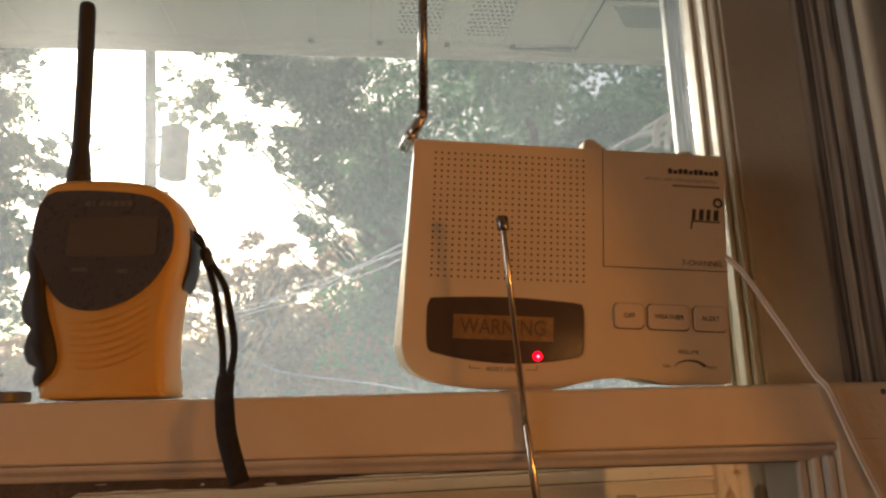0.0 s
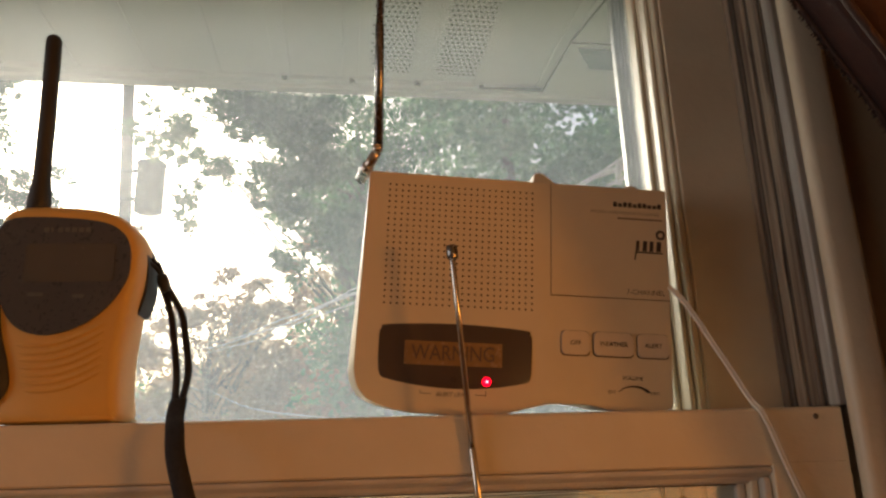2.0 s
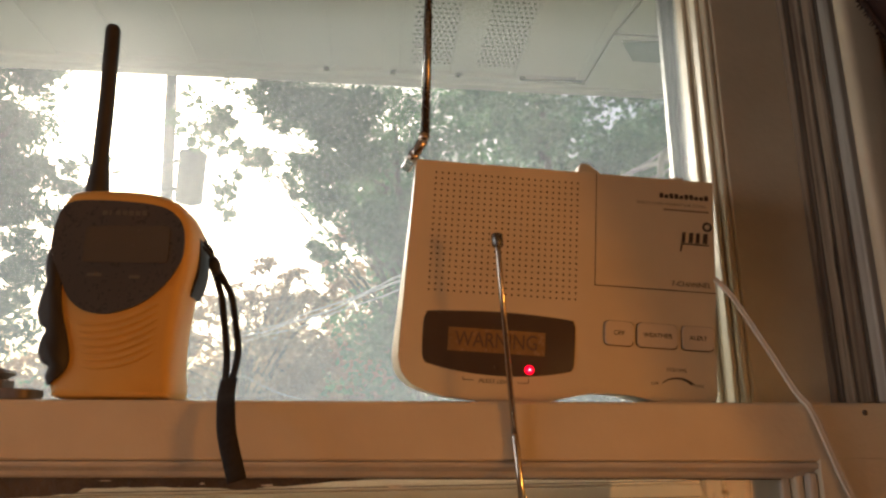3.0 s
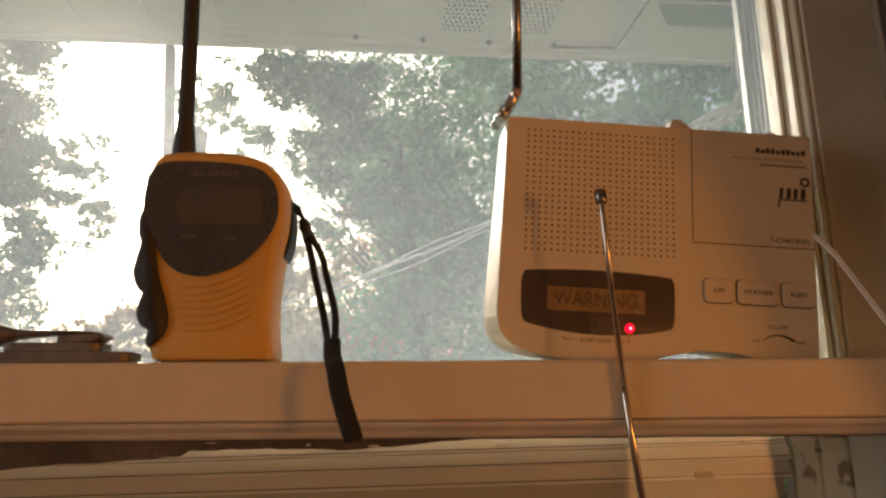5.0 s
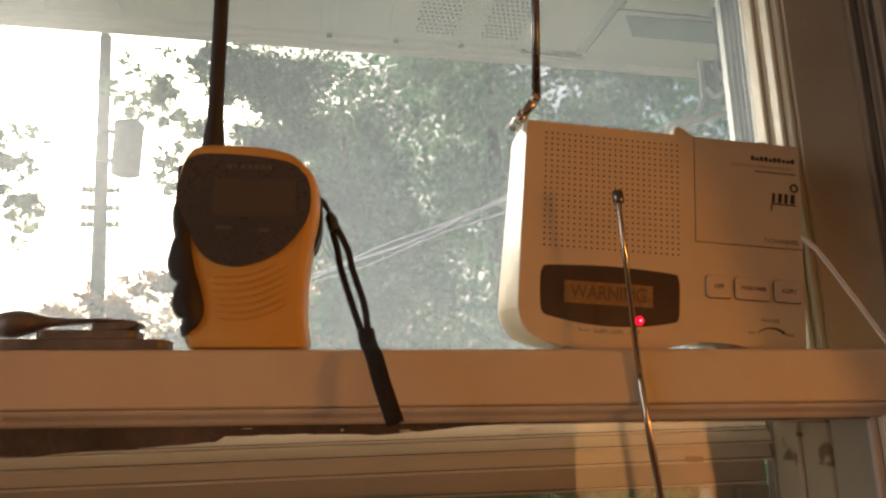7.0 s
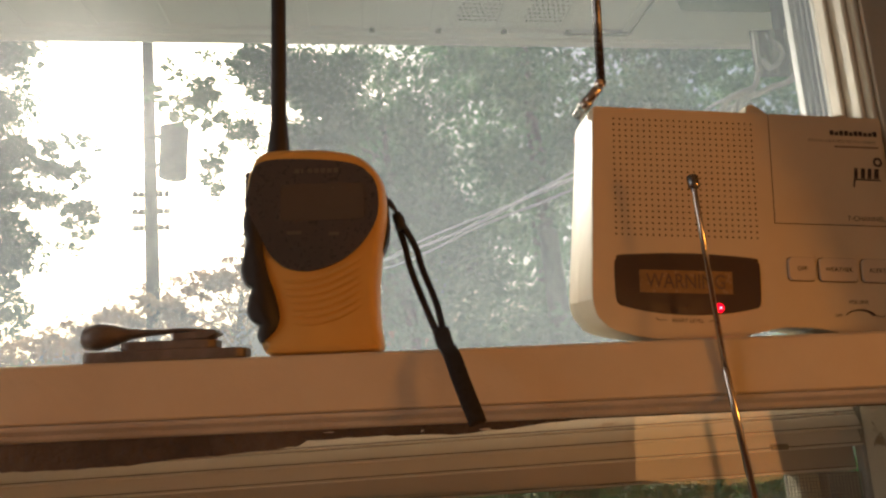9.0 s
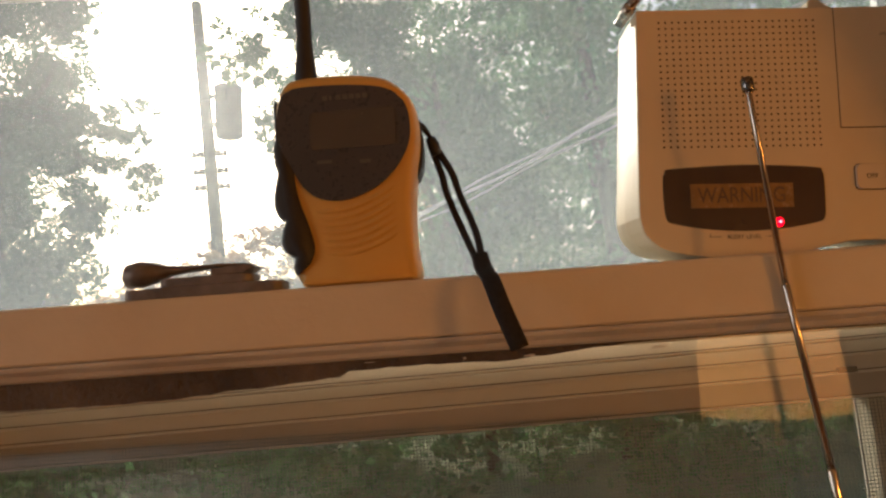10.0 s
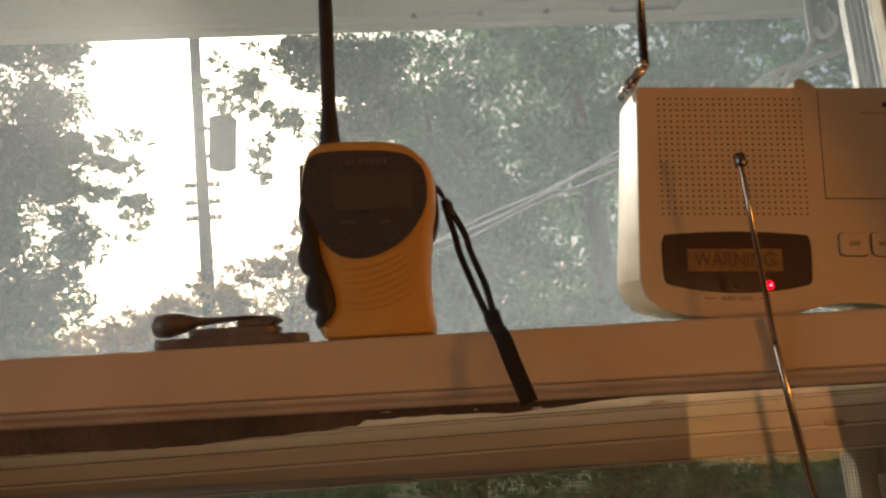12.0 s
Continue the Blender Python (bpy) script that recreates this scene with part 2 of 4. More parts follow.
WIRE = surface("grey_cable_sheath", (0.74, 0.75, 0.77), (0.60, 0.61, 0.63), 0.6, scale=40, fine=300)
GRASS_SOIL = surface("lawn_ground", (0.20, 0.27, 0.12), (0.11, 0.16, 0.07), 0.95, scale=1.5, fine=25, bump=0.9, depth=0.03)
LEAF_GREEN = foliage("green_leaves", (0.055, 0.160, 0.070), (0.15, 0.36, 0.145), (0.31, 0.52, 0.21))
LEAF_DARK = foliage("dark_green_leaves", (0.030, 0.085, 0.045), (0.062, 0.165, 0.085), (0.12, 0.26, 0.125))
LEAF_MID = foliage("olive_green_leaves", (0.045, 0.115, 0.050), (0.10, 0.23, 0.095), (0.20, 0.36, 0.15))
# the glow of low sun is put into these warm leaf tones
LEAF_WARM = foliage("sun_tinted_leaves", (0.26, 0.135, 0.07), (0.52, 0.285, 0.145), (0.68, 0.44, 0.25))
SIDING = surface("white_house_siding", (0.70, 0.69, 0.66), (0.60, 0.59, 0.56), 0.7, scale=2, fine=20)
SHINGLE = surface("grey_roof_shingle", (0.14, 0.13, 0.125), (0.08, 0.075, 0.07), 0.9, scale=3, fine=14, bump=0.6, depth=0.01)
PANE = surface("dark_window_pane", (0.05, 0.06, 0.07), (0.03, 0.035, 0.04), 0.1)
DUST_SPECK = surface("pale_dust_speck", (0.50, 0.49, 0.46), (0.34, 0.33, 0.31), 0.9)
GLASS_UP = dusty_glass("dusty_upper_pane", 0.12, 0.215, 0.105)
GLASS_LOW = dusty_glass("dusty_lower_pane", 0.035, 0.075)
FLOOR = surface("brown_floor_boards", (0.22, 0.13, 0.07), (0.14, 0.08, 0.04), 0.45, scale=3, fine=40, stretch=(1, 8, 1))


# ---- mesh helpers ----
def link(name, bm, material, parent=None, label="", smooth=False, m=None):
    me = bpy.data.meshes.new(name)
    bmesh.ops.recalc_face_normals(bm, faces=bm.faces)
    bm.to_mesh(me)
    bm.free()
    if smooth:
        for p in me.polygons:
            p.use_smooth = True
    me.materials.append(material)
    ob = new(name, me)
    if parent:
        ob.parent = parent
    if m is not None:
        ob.matrix_basis = m
    if label:
        ob["label"] = label
    return ob


def part(name, bm, material, parent, label="", smooth=False, m=None):
    return link(name, bm, material, parent, label, smooth, m)


def empty(name, m=None):
    ob = new(name)
    if m is not None:
        ob.matrix_basis = m
    return ob


def box(lo, hi, bevel=0.0, segments=2, bm=None):
    mine = bm or bmesh.new()
    c, s = (Vector(lo) + Vector(hi)) / 2, Vector(hi) - Vector(lo)
    made = bmesh.ops.create_cube(mine, size=1, matrix=Matrix.Translation(c) @ Matrix.Diagonal((*s, 1)))
    if bevel:
        edges = {e for v in made["verts"] for e in v.link_edges}
        bmesh.ops.bevel(mine, geom=list(edges), offset=bevel, segments=segments, affect="EDGES", profile=0.5)
    return mine


def prism(outline, y0, y1, bevel=0.0, segments=3, bm=None, axes="xz"):
    """A closed outline in one plane, drawn out along the third axis; bevel rounds its two rims."""
    mine = bm or bmesh.new()

    def at(a, b, d):
        return {"xz": (a, d, b), "yz": (d, a, b), "xy": (a, b, d)}[axes]
    front = [mine.verts.new(at(a, b, y0)) for a, b in outline]
    back = [mine.verts.new(at(a, b, y1)) for a, b in outline]
    n = len(outline)
    rims = [mine.faces.new(front), mine.faces.new(back[::-1])]
    for i in range(n):
        mine.faces.new((front[i], back[i], back[(i + 1) % n], front[(i + 1) % n]))
    if bevel:
        edges = {e for f in rims for e in f.edges}
        bmesh.ops.bevel(mine, geom=list(edges), offset=bevel, segments=segments, affect="EDGES", profile=0.5)
    return mine


def spline(points, steps=6, closed=True):
    """A smooth Catmull-Rom line through a few control points."""
    out, n = [], len(points)
    pts = [Vector(p) for p in points]
    last = n if closed else n - 1
    for i in range(last):
        p = [pts[(i + k) % n] if closed else pts[min(max(i + k, 0), n - 1)] for k in (-1, 0, 1, 2)]
        for s in range(steps):
            t = s / steps
            out.append(0.5 * (2 * p[1] + (p[2] - p[0]) * t + (2 * p[0] - 5 * p[1] + 4 * p[2] - p[3]) * t * t + (3 * p[1] - p[0] - 3 * p[2] + p[3]) * t ** 3))
    if not closed:
        out.append(pts[-1])
    return [tuple(v) for v in out]


def rounded(x0, z0, x1, z1, r, n=5):
    """A rectangle's outline with round corners."""
    out = []
    for cx, cz, a in ((x1 - r, z1 - r, 0), (x0 + r, z1 - r, 90), (x0 + r, z0 + r, 180), (x1 - r, z0 + r, 270)):
        for k in range(n + 1):
            t = radians(a + 90 * k / n)
            out.append((cx + r * math.cos(t), cz + r * math.sin(t)))
    return out


def tube(path, radius, sides=10, bm=None, flat=1.0):
    """A round or flattened rod along a path; radius is one number or one for each point."""
    mine = bm or bmesh.new()
    pts = [Vector(p) for p in path]
    radii = radius if isinstance(radius, (list, tuple)) else [radius] * len(pts)
    rings, side = [], None
    for i, p in enumerate(pts):
        d = (pts[min(i + 1, len(pts) - 1)] - pts[max(i - 1, 0)]).normalized()
        if side is None:
            side = d.cross(Vector((0, 1, 0)) if abs(d.y) < 0.9 else Vector((1, 0, 0))).normalized()
        side = (side - d * side.dot(d)).normalized()
        up = d.cross(side)
        rings.append([mine.verts.new(p + radii[i] * (math.cos(a) * side + flat * math.sin(a) * up)) for a in (2 * math.pi * k / sides for k in range(sides))])
    for a, b in zip(rings, rings[1:]):
        for k in range(sides):
            mine.faces.new((a[k], a[(k + 1) % sides], b[(k + 1) % sides], b[k]))
    mine.faces.new(rings[0][::-1])
    mine.faces.new(rings[-1])
    return mine


def lathe(profile, sides=20, m=Matrix(), bm=None):
    """Turned about z: profile of (radius, height)."""
    mine = bm or bmesh.new()
    rings = [[mine.verts.new(m @ Vector((r * math.cos(a), r * math.sin(a), z))) for a in (2 * math.pi * k / sides for k in range(sides))] for r, z in profile]
    for a, b in zip(rings, rings[1:]):
        for k in range(sides):
            mine.faces.new((a[k], a[(k + 1) % sides], b[(k + 1) % sides], b[k]))
    mine.faces.new(rings[0][::-1])
    mine.faces.new(rings[-1])
    return mine


def lathe_ring(r, z, sides=36):
    return [(r * math.cos(a), r * math.sin(a), z) for a in (2 * math.pi * k / sides for k in range(sides))]


def pillow(outline, rings, bm=None):
    """A closed outline stacked along y in rings of (depth, inset[, lean]), inset along its own normals: a shell with soft rims.
    A lean swells the low left side outwards."""
    mine = bm or bmesh.new()
    n = len(outline)
    pts = [Vector(p) for p in outline]
    mid = sum(pts, Vector((0, 0))) / n
    nor = []
    for i in range(n):
        d = (pts[(i + 1) % n] - pts[i - 1]).normalized()
        w = Vector((d.y, -d.x))
        nor.append(w if w.dot(pts[i] - mid) > 0 else -w)
    keep = [0.3 if q.y < -0.8 else 1.0 for q in nor]
    swell = [min(1.0, max(0.0, -p.y / 0.09)) * max(0.0, 1 - p.x / 0.05) for p in pts]
    loops = [[mine.verts.new((p.x - q.x * r[1] * k - (r[2] if len(r) > 2 else 0.0) * w, r[0], p.y - q.y * r[1] * k)) for p, q, k, w in zip(pts, nor, keep, swell)] for r in rings]
    for a, b in zip(loops, loops[1:]):
        for k in range(n):
            mine.faces.new((a[k], a[(k + 1) % n], b[(k + 1) % n], b[k]))
    mine.faces.new(loops[0])
    mine.faces.new(loops[-1][::-1])
    return mine


def lettering(text, size, x, y, z, parent, material=None, name="lettering", bold=0.0, centre=True, stretch=1.0):
    """Built-in font, laid on a face that looks along -y, as a thin mesh."""
    cu = bpy.data.curves.new("lettering", "FONT")
    cu.body, cu.size, cu.offset = text, size, bold
    cu.align_x = "CENTER" if centre else "LEFT"
    cu.align_y = "CENTER"
    tmp = bpy.data.objects.new("lettering", cu)
    me = bpy.data.meshes.new_from_object(tmp)
    bpy.data.objects.remove(tmp)
    me.materials.append(material or INK)
    ob = new(name, me)
    ob.parent = parent
    ob.matrix_basis = pose(x, y, z, 90, 0, 0) @ Matrix.Diagonal((stretch, 1, 1, 1))
    return ob


def leaves(centres, radii, counts, size, seed, flatten=1.0):
    """Small kite-shaped leaves strewn in soft ellipsoid clumps, with an uneven edge."""
    rng = np.random.default_rng(seed)
    pos = []
    for c, r, n in zip(centres, radii, counts):
        d = rng.normal(size=(n, 3))
        d /= np.linalg.norm(d, axis=1)[:, None]
        k = rng.random(n) ** 0.45
        # sprays: leaves gather round a few twigs in each clump
        tw = rng.normal(size=(max(n // 60, 3), 3))
        tw /= np.linalg.norm(tw, axis=1)[:, None]
        tw *= (rng.random(len(tw)) ** 0.4)[:, None]
        pick = rng.integers(0, len(tw), n)
        p = np.where((rng.random(n) < 0.72)[:, None], tw[pick] + rng.normal(scale=0.16, size=(n, 3)), d * k[:, None])
        pos.append(np.array(c) + p * np.array(r))
    pos = np.concatenate(pos)
    n = len(pos)
    a = rng.normal(size=(n, 3)) * (1, 1, 0.8)
    a /= np.linalg.norm(a, axis=1)[:, None]
    b = np.cross(a, rng.normal(size=(n, 3)))
    b /= np.linalg.norm(b, axis=1)[:, None]
    s = (size * (0.6 + 0.8 * rng.random(n)))[:, None]
    verts = np.stack([pos - a * s * 0.5, pos + b * s * 0.33 - a * s * 0.05, pos + a * s * 0.55, pos - b * s * 0.33 - a * s * 0.05], 1).reshape(-1, 3)
    idx = np.arange(4 * n).reshape(-1, 4)
    me = bpy.data.meshes.new("crown")
    me.from_pydata(verts.tolist(), [], idx.tolist())
    return me


def tree(name, base, clumps, leaf, size, per_m3, seed, label, trunk_r=0.16, top=None):
    """A tapered trunk, a limb to each clump, and a crown of separate leaves."""
    rng = random.Random(seed)
    root = empty(name, Matrix.Translation(base))
    b = Vector(base)
    mid = Vector(top) - b
    path = [(mid * t + Vector((0.12 * math.sin(5 * t), 0.08 * math.cos(4 * t) - 0.08, 0)))[:] for t in (0, 0.15, 0.35, 0.6, 0.8, 1.0)]
    part("trunk", tube(path, [trunk_r * k for k in (1.35, 1.05, 0.95, 0.75, 0.55, 0.35)], 10), BARK, root, smooth=True)
    cs, rs, ns = [], [], []
    for cx, cy, cz, rx, ry, rz, dens in clumps:
        c = Vector((cx, cy, cz)) - b
        cs.append(tuple(c))
        rs.append((rx, ry, rz))
        ns.append(int(4.2 * rx * ry * rz * per_m3 * dens))
        s = Vector(path[2]).lerp(Vector(path[-1]), rng.uniform(0.05, 0.85))
        m1 = s.lerp(c, 0.5) + Vector((rng.uniform(-0.35, 0.35), rng.uniform(-0.3, 0.3), rng.uniform(-0.1, 0.5)))
        limb = [s[:], m1[:], c[:]]
        if rx < 0.62:
            part("limb", tube(spline(limb, 4, False), [0.017 - 0.013 * i / 8 for i in range(9)], 6), BARK, root, smooth=True)
    me = leaves(cs, rs, ns, size, seed)
    me.name = "crown"
    me.materials.append(leaf)
    crown = new("crown", me)
    crown.parent = root
    tagged(root, label, "tree")
    return root


# ---- room shell ----
def slab(name, lo, hi, material, label, category="wall"):
    return tagged(link(name, box(lo, hi), material), label, category, kind="structure")


slab("floor", (-2.6, -3.2, -0.1), (2.1, 0.0, 0.0), FLOOR, "brown wooden floor of the dim room", "floor")
slab("ceiling", (-2.6, -3.2, 2.45), (2.1, 0.16, 2.55), WALL, "plain cream ceiling of the dim room", "ceiling")
slab("wall_south", (-2.6, -3.3, 0.0), (2.1, -3.2, 2.45), WALL, "plain cream wall behind the viewer")
# this wall's opening is made up to hold the fill lamp
west = tagged(empty("wall_west"), "plain cream side wall with an added opening for the fill light", "wall", kind="structure")
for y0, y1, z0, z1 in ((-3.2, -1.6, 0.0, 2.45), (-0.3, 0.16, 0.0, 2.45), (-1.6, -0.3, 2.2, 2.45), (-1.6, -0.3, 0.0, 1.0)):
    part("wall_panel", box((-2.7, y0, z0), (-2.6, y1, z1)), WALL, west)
slab("wall_east", (2.1, -3.2, 0.0), (2.2, 0.16, 2.45), WALL, "plain cream side wall of the room")
wall = tagged(empty("wall_north"), "cream painted wall around the old window", "wall", kind="structure")
for lo, hi in (((-2.6, 0.0, 0.0), (-0.50, 0.16, 2.45)), ((0.27, 0.0, 0.0), (2.1, 0.16, 2.45)), ((-0.50, 0.0, 2.10), (0.27, 0.16, 2.45)), ((-0.50, 0.0, 0.0), (0.27, 0.16, 0.90))):
    part("wall_panel", box(lo, hi), WALL, wall)

# ---- floor lamp behind the viewer, mirrored in the lower pane ----
floor_lamp = empty("floor_lamp", pose(0.81, -1.80, 0.0))
tagged(floor_lamp, "lit floor lamp with a warm fabric drum shade", "lamp")
part("base", lathe([(0.15, 0.0), (0.15, 0.012), (0.13, 0.022), (0.02, 0.030)], 28), CHROME_DARK, floor_lamp, "", True)
part("pole", tube([(0, 0, 0.028), (0, 0, 0.8), (0, 0, 1.46)], 0.011, 12), CHROME_DARK, floor_lamp, "", True)
shade = bmesh.new()
lower, upper = ([shade.verts.new(p) for p in lathe_ring(r, z)] for r, z in ((0.205, 1.23), (0.185, 1.50)))
for k in range(len(lower)):
    shade.faces.new((lower[k - 1], lower[k], upper[k], upper[k - 1]))
for k in range(3):
    a = 2 * math.pi * k / 3
    part("spoke", tube([(0, 0, 1.452), (0.186 * math.cos(a), 0.186 * math.sin(a), 1.49)], 0.0025, 6), CHROME_DARK, floor_lamp)
cloth_shade = part("shade", shade, LAMP_SHADE, floor_lamp, "glowing amber fabric shade", True)
cloth_shade.modifiers.new("thickness", "SOLIDIFY").thickness = 0.002

# ---- window ----
window = tagged(empty("window_1"), "old white double-hung window with chipped paint and dusty panes", "window", kind="structure")
X0, X1, RAIL = -0.47, 0.2562, 1.5
rail_profile = [(0.0, 1.4762), (0.0010, 1.4752), (0.0120, 1.4748), (0.042, 1.4748), (0.042, 1.4992), (0.0410, 1.5), (0.0016, 1.5), (0.0005, 1.4996), (0.0, 1.4986)]
part("lower_sash_top_rail", prism(rail_profile, X0, X1, axes="yz"), PAINT, window, "cream painted sash rail with worn lower edge")
part("rail_bead", prism([(0.0010, 1.4748), (0.0006, 1.4740), (0.0012, 1.4728), (0.0034, 1.4716), (0.0052, 1.4708), (0.0066, 1.4690), (0.0086, 1.4680), (0.0120, 1.4676), (0.0125, 1.4700), (0.0160, 1.4713), (0.040, 1.4713), (0.040, 1.4746)], X0, 0.2210, axes="yz"), PAINT_DULL, window, "worn grey bead under the rail")
part("lower_sash_stile", box((0.2211, -0.0002, 0.99), (X1, 0.042, 1.4768), 0.0004), PAINT, window)
part("lower_sash_stile", box((X0, 0.0004, 0.99), (-0.43, 0.042, 1.4746), 0.001), PAINT, window)
part("lower_sash_bottom_rail", box((X0, 0.0004, 0.93), (X1, 0.042, 0.9895), 0.001), PAINT, window)
for dx0, dx1, y0, y1, mt in ((0.2170, 0.2209, 0.0025, 0.042, PAINT_DULL), (0.2130, 0.2168, 0.0065, 0.042, PAINT), (0.2085, 0.2128, 0.0105, 0.042, PAINT_DULL)):
    part("stile_moulding", box((dx0, y0, 0.99), (dx1, y1, 1.4705), 0.0012), mt, window)
# bare putty line under the rail, chipped along its lower edge
rng = random.Random(7)
bm = bmesh.new()
n = 150
tops, lows = [], []
for i in range(n + 1):
    x = -0.43 + (0.2085 + 0.43) * i / n
    # wide bare strip at one end, thin and half painted over past a ragged break
    low = 1.4562 + 0.0052 * min(max((x + 0.17) / 0.07, 0), 1) if x < -0.096 else 1.4636 + 0.0052 * min(max((x + 0.03) / 0.10, 0), 1)
    low = min(low + 0.0012 * noise.noise((x * 22, 0, 0)) + 0.0003 * rng.uniform(-1, 1), 1.4672)
    tops.append((bm.verts.new((x, 0.0100, 1.4680)), bm.verts.new((x, 0.0128, 1.4680))))
    lows.append((bm.verts.new((x, 0.0106, low)), bm.verts.new((x, 0.0128, low))))
for i in range(n):
    bm.faces.new((tops[i][0], tops[i + 1][0], lows[i + 1][0], lows[i][0]))
    bm.faces.new((lows[i][0], lows[i + 1][0], lows[i + 1][1], lows[i][1]))
part("putty_line", bm, PUTTY, window, "bare dark putty with paint flaked away")
bm = bmesh.new()
for i in range(7):
    x = rng.uniform(-0.09, 0.2)
    w, h = rng.uniform(0.001, 0.006), rng.uniform(0.0002, 0.0008)
    z = 1.4670 - rng.uniform(0.0004, 0.0026)
    out = [(x + w * math.cos(a) * rng.uniform(0.3, 1), z + h * math.sin(a) * rng.uniform(0.3, 1)) for a in (k * 2 * math.pi / 15 for k in range(15))]
    prism(out, 0.0094, 0.0108, bm=bm)
tagged(part("paint_flakes", bm, PAINT_DULL, window, "curled flakes of white paint"), kind="stuff")
pane_low = part("lower_pane", box((-0.43, 0.0130, 0.99), (0.2085, 0.0150, 1.4705)), GLASS_LOW, window, "clear lower window pane")
# upper sash, set behind the lower one
part("upper_sash_bottom_rail", box((X0, 0.0435, 1.4660), (0.2155, 0.085, 1.4985), 0.001), PAINT, window)
part("upper_sash_stile", box((0.2155, 0.0425, 1.4660), (0.2660, 0.085, 2.08), 0.0008), PAINT, window, "flat painted sash stile in shade")
part("upper_sash_stile", box((X0 - 0.02, 0.0425, 1.4990), (-0.43, 0.085, 2.08), 0.0008), PAINT_DULL, window)
part("upper_sash_top_rail", box((-0.43, 0.0435, 2.03), (0.2155, 0.085, 2.08), 0.001), PAINT, window)
for x0, x1, y0 in ((0.2120, 0.2154, 0.0440), (0.2090, 0.2119, 0.0490), (0.2064, 0.2089, 0.0610)):
    part("sash_bead", box((x0, y0, 1.4990), (x1, 0.0745, 2.03), 0.0014, 3), PAINT, window, "moulded white bead beside the pane")
pane_up = part("upper_pane", box((-0.43, 0.0700, 1.4987), (0.2063, 0.0725, 2.03)), GLASS_UP, window, "dusty hazy upper window pane")
# specks and dried drops on the upper pane
rng = random.Random(19)
bm = bmesh.new()
for i in range(130):
    cx, cz, r = rng.uniform(-0.40, 0.20), 1.505 + 0.33 * rng.random() ** 1.4, 0.00014 + 0.0005 * rng.random() ** 4
    bm.faces.new([bm.verts.new((cx + r * rng.uniform(0.6, 1.2) * math.cos(a), 0.0698, cz + r * rng.uniform(0.6, 1.2) * math.sin(a))) for a in (k * math.pi / 4 for k in range(8))])
tagged(part("dust_specks", bm, DUST_SPECK, window, "pale specks of dust and dried drops"), kind="stuff")
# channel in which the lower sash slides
# narrow strips between the wider tracks are darker
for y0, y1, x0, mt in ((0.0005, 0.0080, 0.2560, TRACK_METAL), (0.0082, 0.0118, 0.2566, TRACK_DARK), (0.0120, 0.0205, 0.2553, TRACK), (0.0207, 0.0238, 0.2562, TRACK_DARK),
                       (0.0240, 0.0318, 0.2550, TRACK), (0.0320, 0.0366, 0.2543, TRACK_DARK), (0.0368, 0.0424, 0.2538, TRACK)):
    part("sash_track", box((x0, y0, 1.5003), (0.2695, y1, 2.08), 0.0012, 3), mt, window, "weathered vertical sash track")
part("nail_head", lathe([(0.0013, 0), (0.0013, 0.0006), (0.0006, 0.0009)], 8, pose(0.2440, 0.0004, 1.4958, 90)), PUTTY, window, "small rusty nail hole")
# storm frame outside
storm = part("storm_frame", box((0.2050, 0.0930, 0.95), (0.2200, 0.1000, 2.08), 0.0008), VINYL, window, "white aluminium storm window frame")
for y0, y1, x0, mt in ((0.0750, 0.0778, 0.2088, VINYL_GREY), (0.0780, 0.0808, 0.2104, VINYL_GREY), (0.0810, 0.0822, 0.2086, VINYL_GREY), (0.0824, 0.0858, 0.2104, VINYL_GREY), (0.0860, 0.0870, 0.2082, VINYL_GREY), (0.0872, 0.0902, 0.2100, VINYL_GREY), (0.0904, 0.0929, 0.2072, VINYL)):
    part("storm_track", box((x0, y0, 1.4800), (0.2200, y1, 2.08), 0.0004), mt, storm)
part("lower_jamb", box((0.2068, 0.0430, 0.95), (0.2555, 0.0928, 1.4655), 0.0012), PAINT_FLAKED, window, "cream jamb with flaking paint")
part("jamb_bead", box((0.2040, 0.0640, 0.95), (0.2066, 0.0700, 1.4650), 0.0010), PAINT_FLAKED, window)
part("storm_frame", box((-0.47, 0.0930, 0.95), (-0.4300, 0.1200, 2.08), 0.0008), VINYL, window)
TILT = pose(0.19, 0, 1.44) @ Matrix.Rotation(radians(-1.15), 4, "Y") @ pose(-0.19, 0, -1.44)   # the storm sash hangs a little out of level
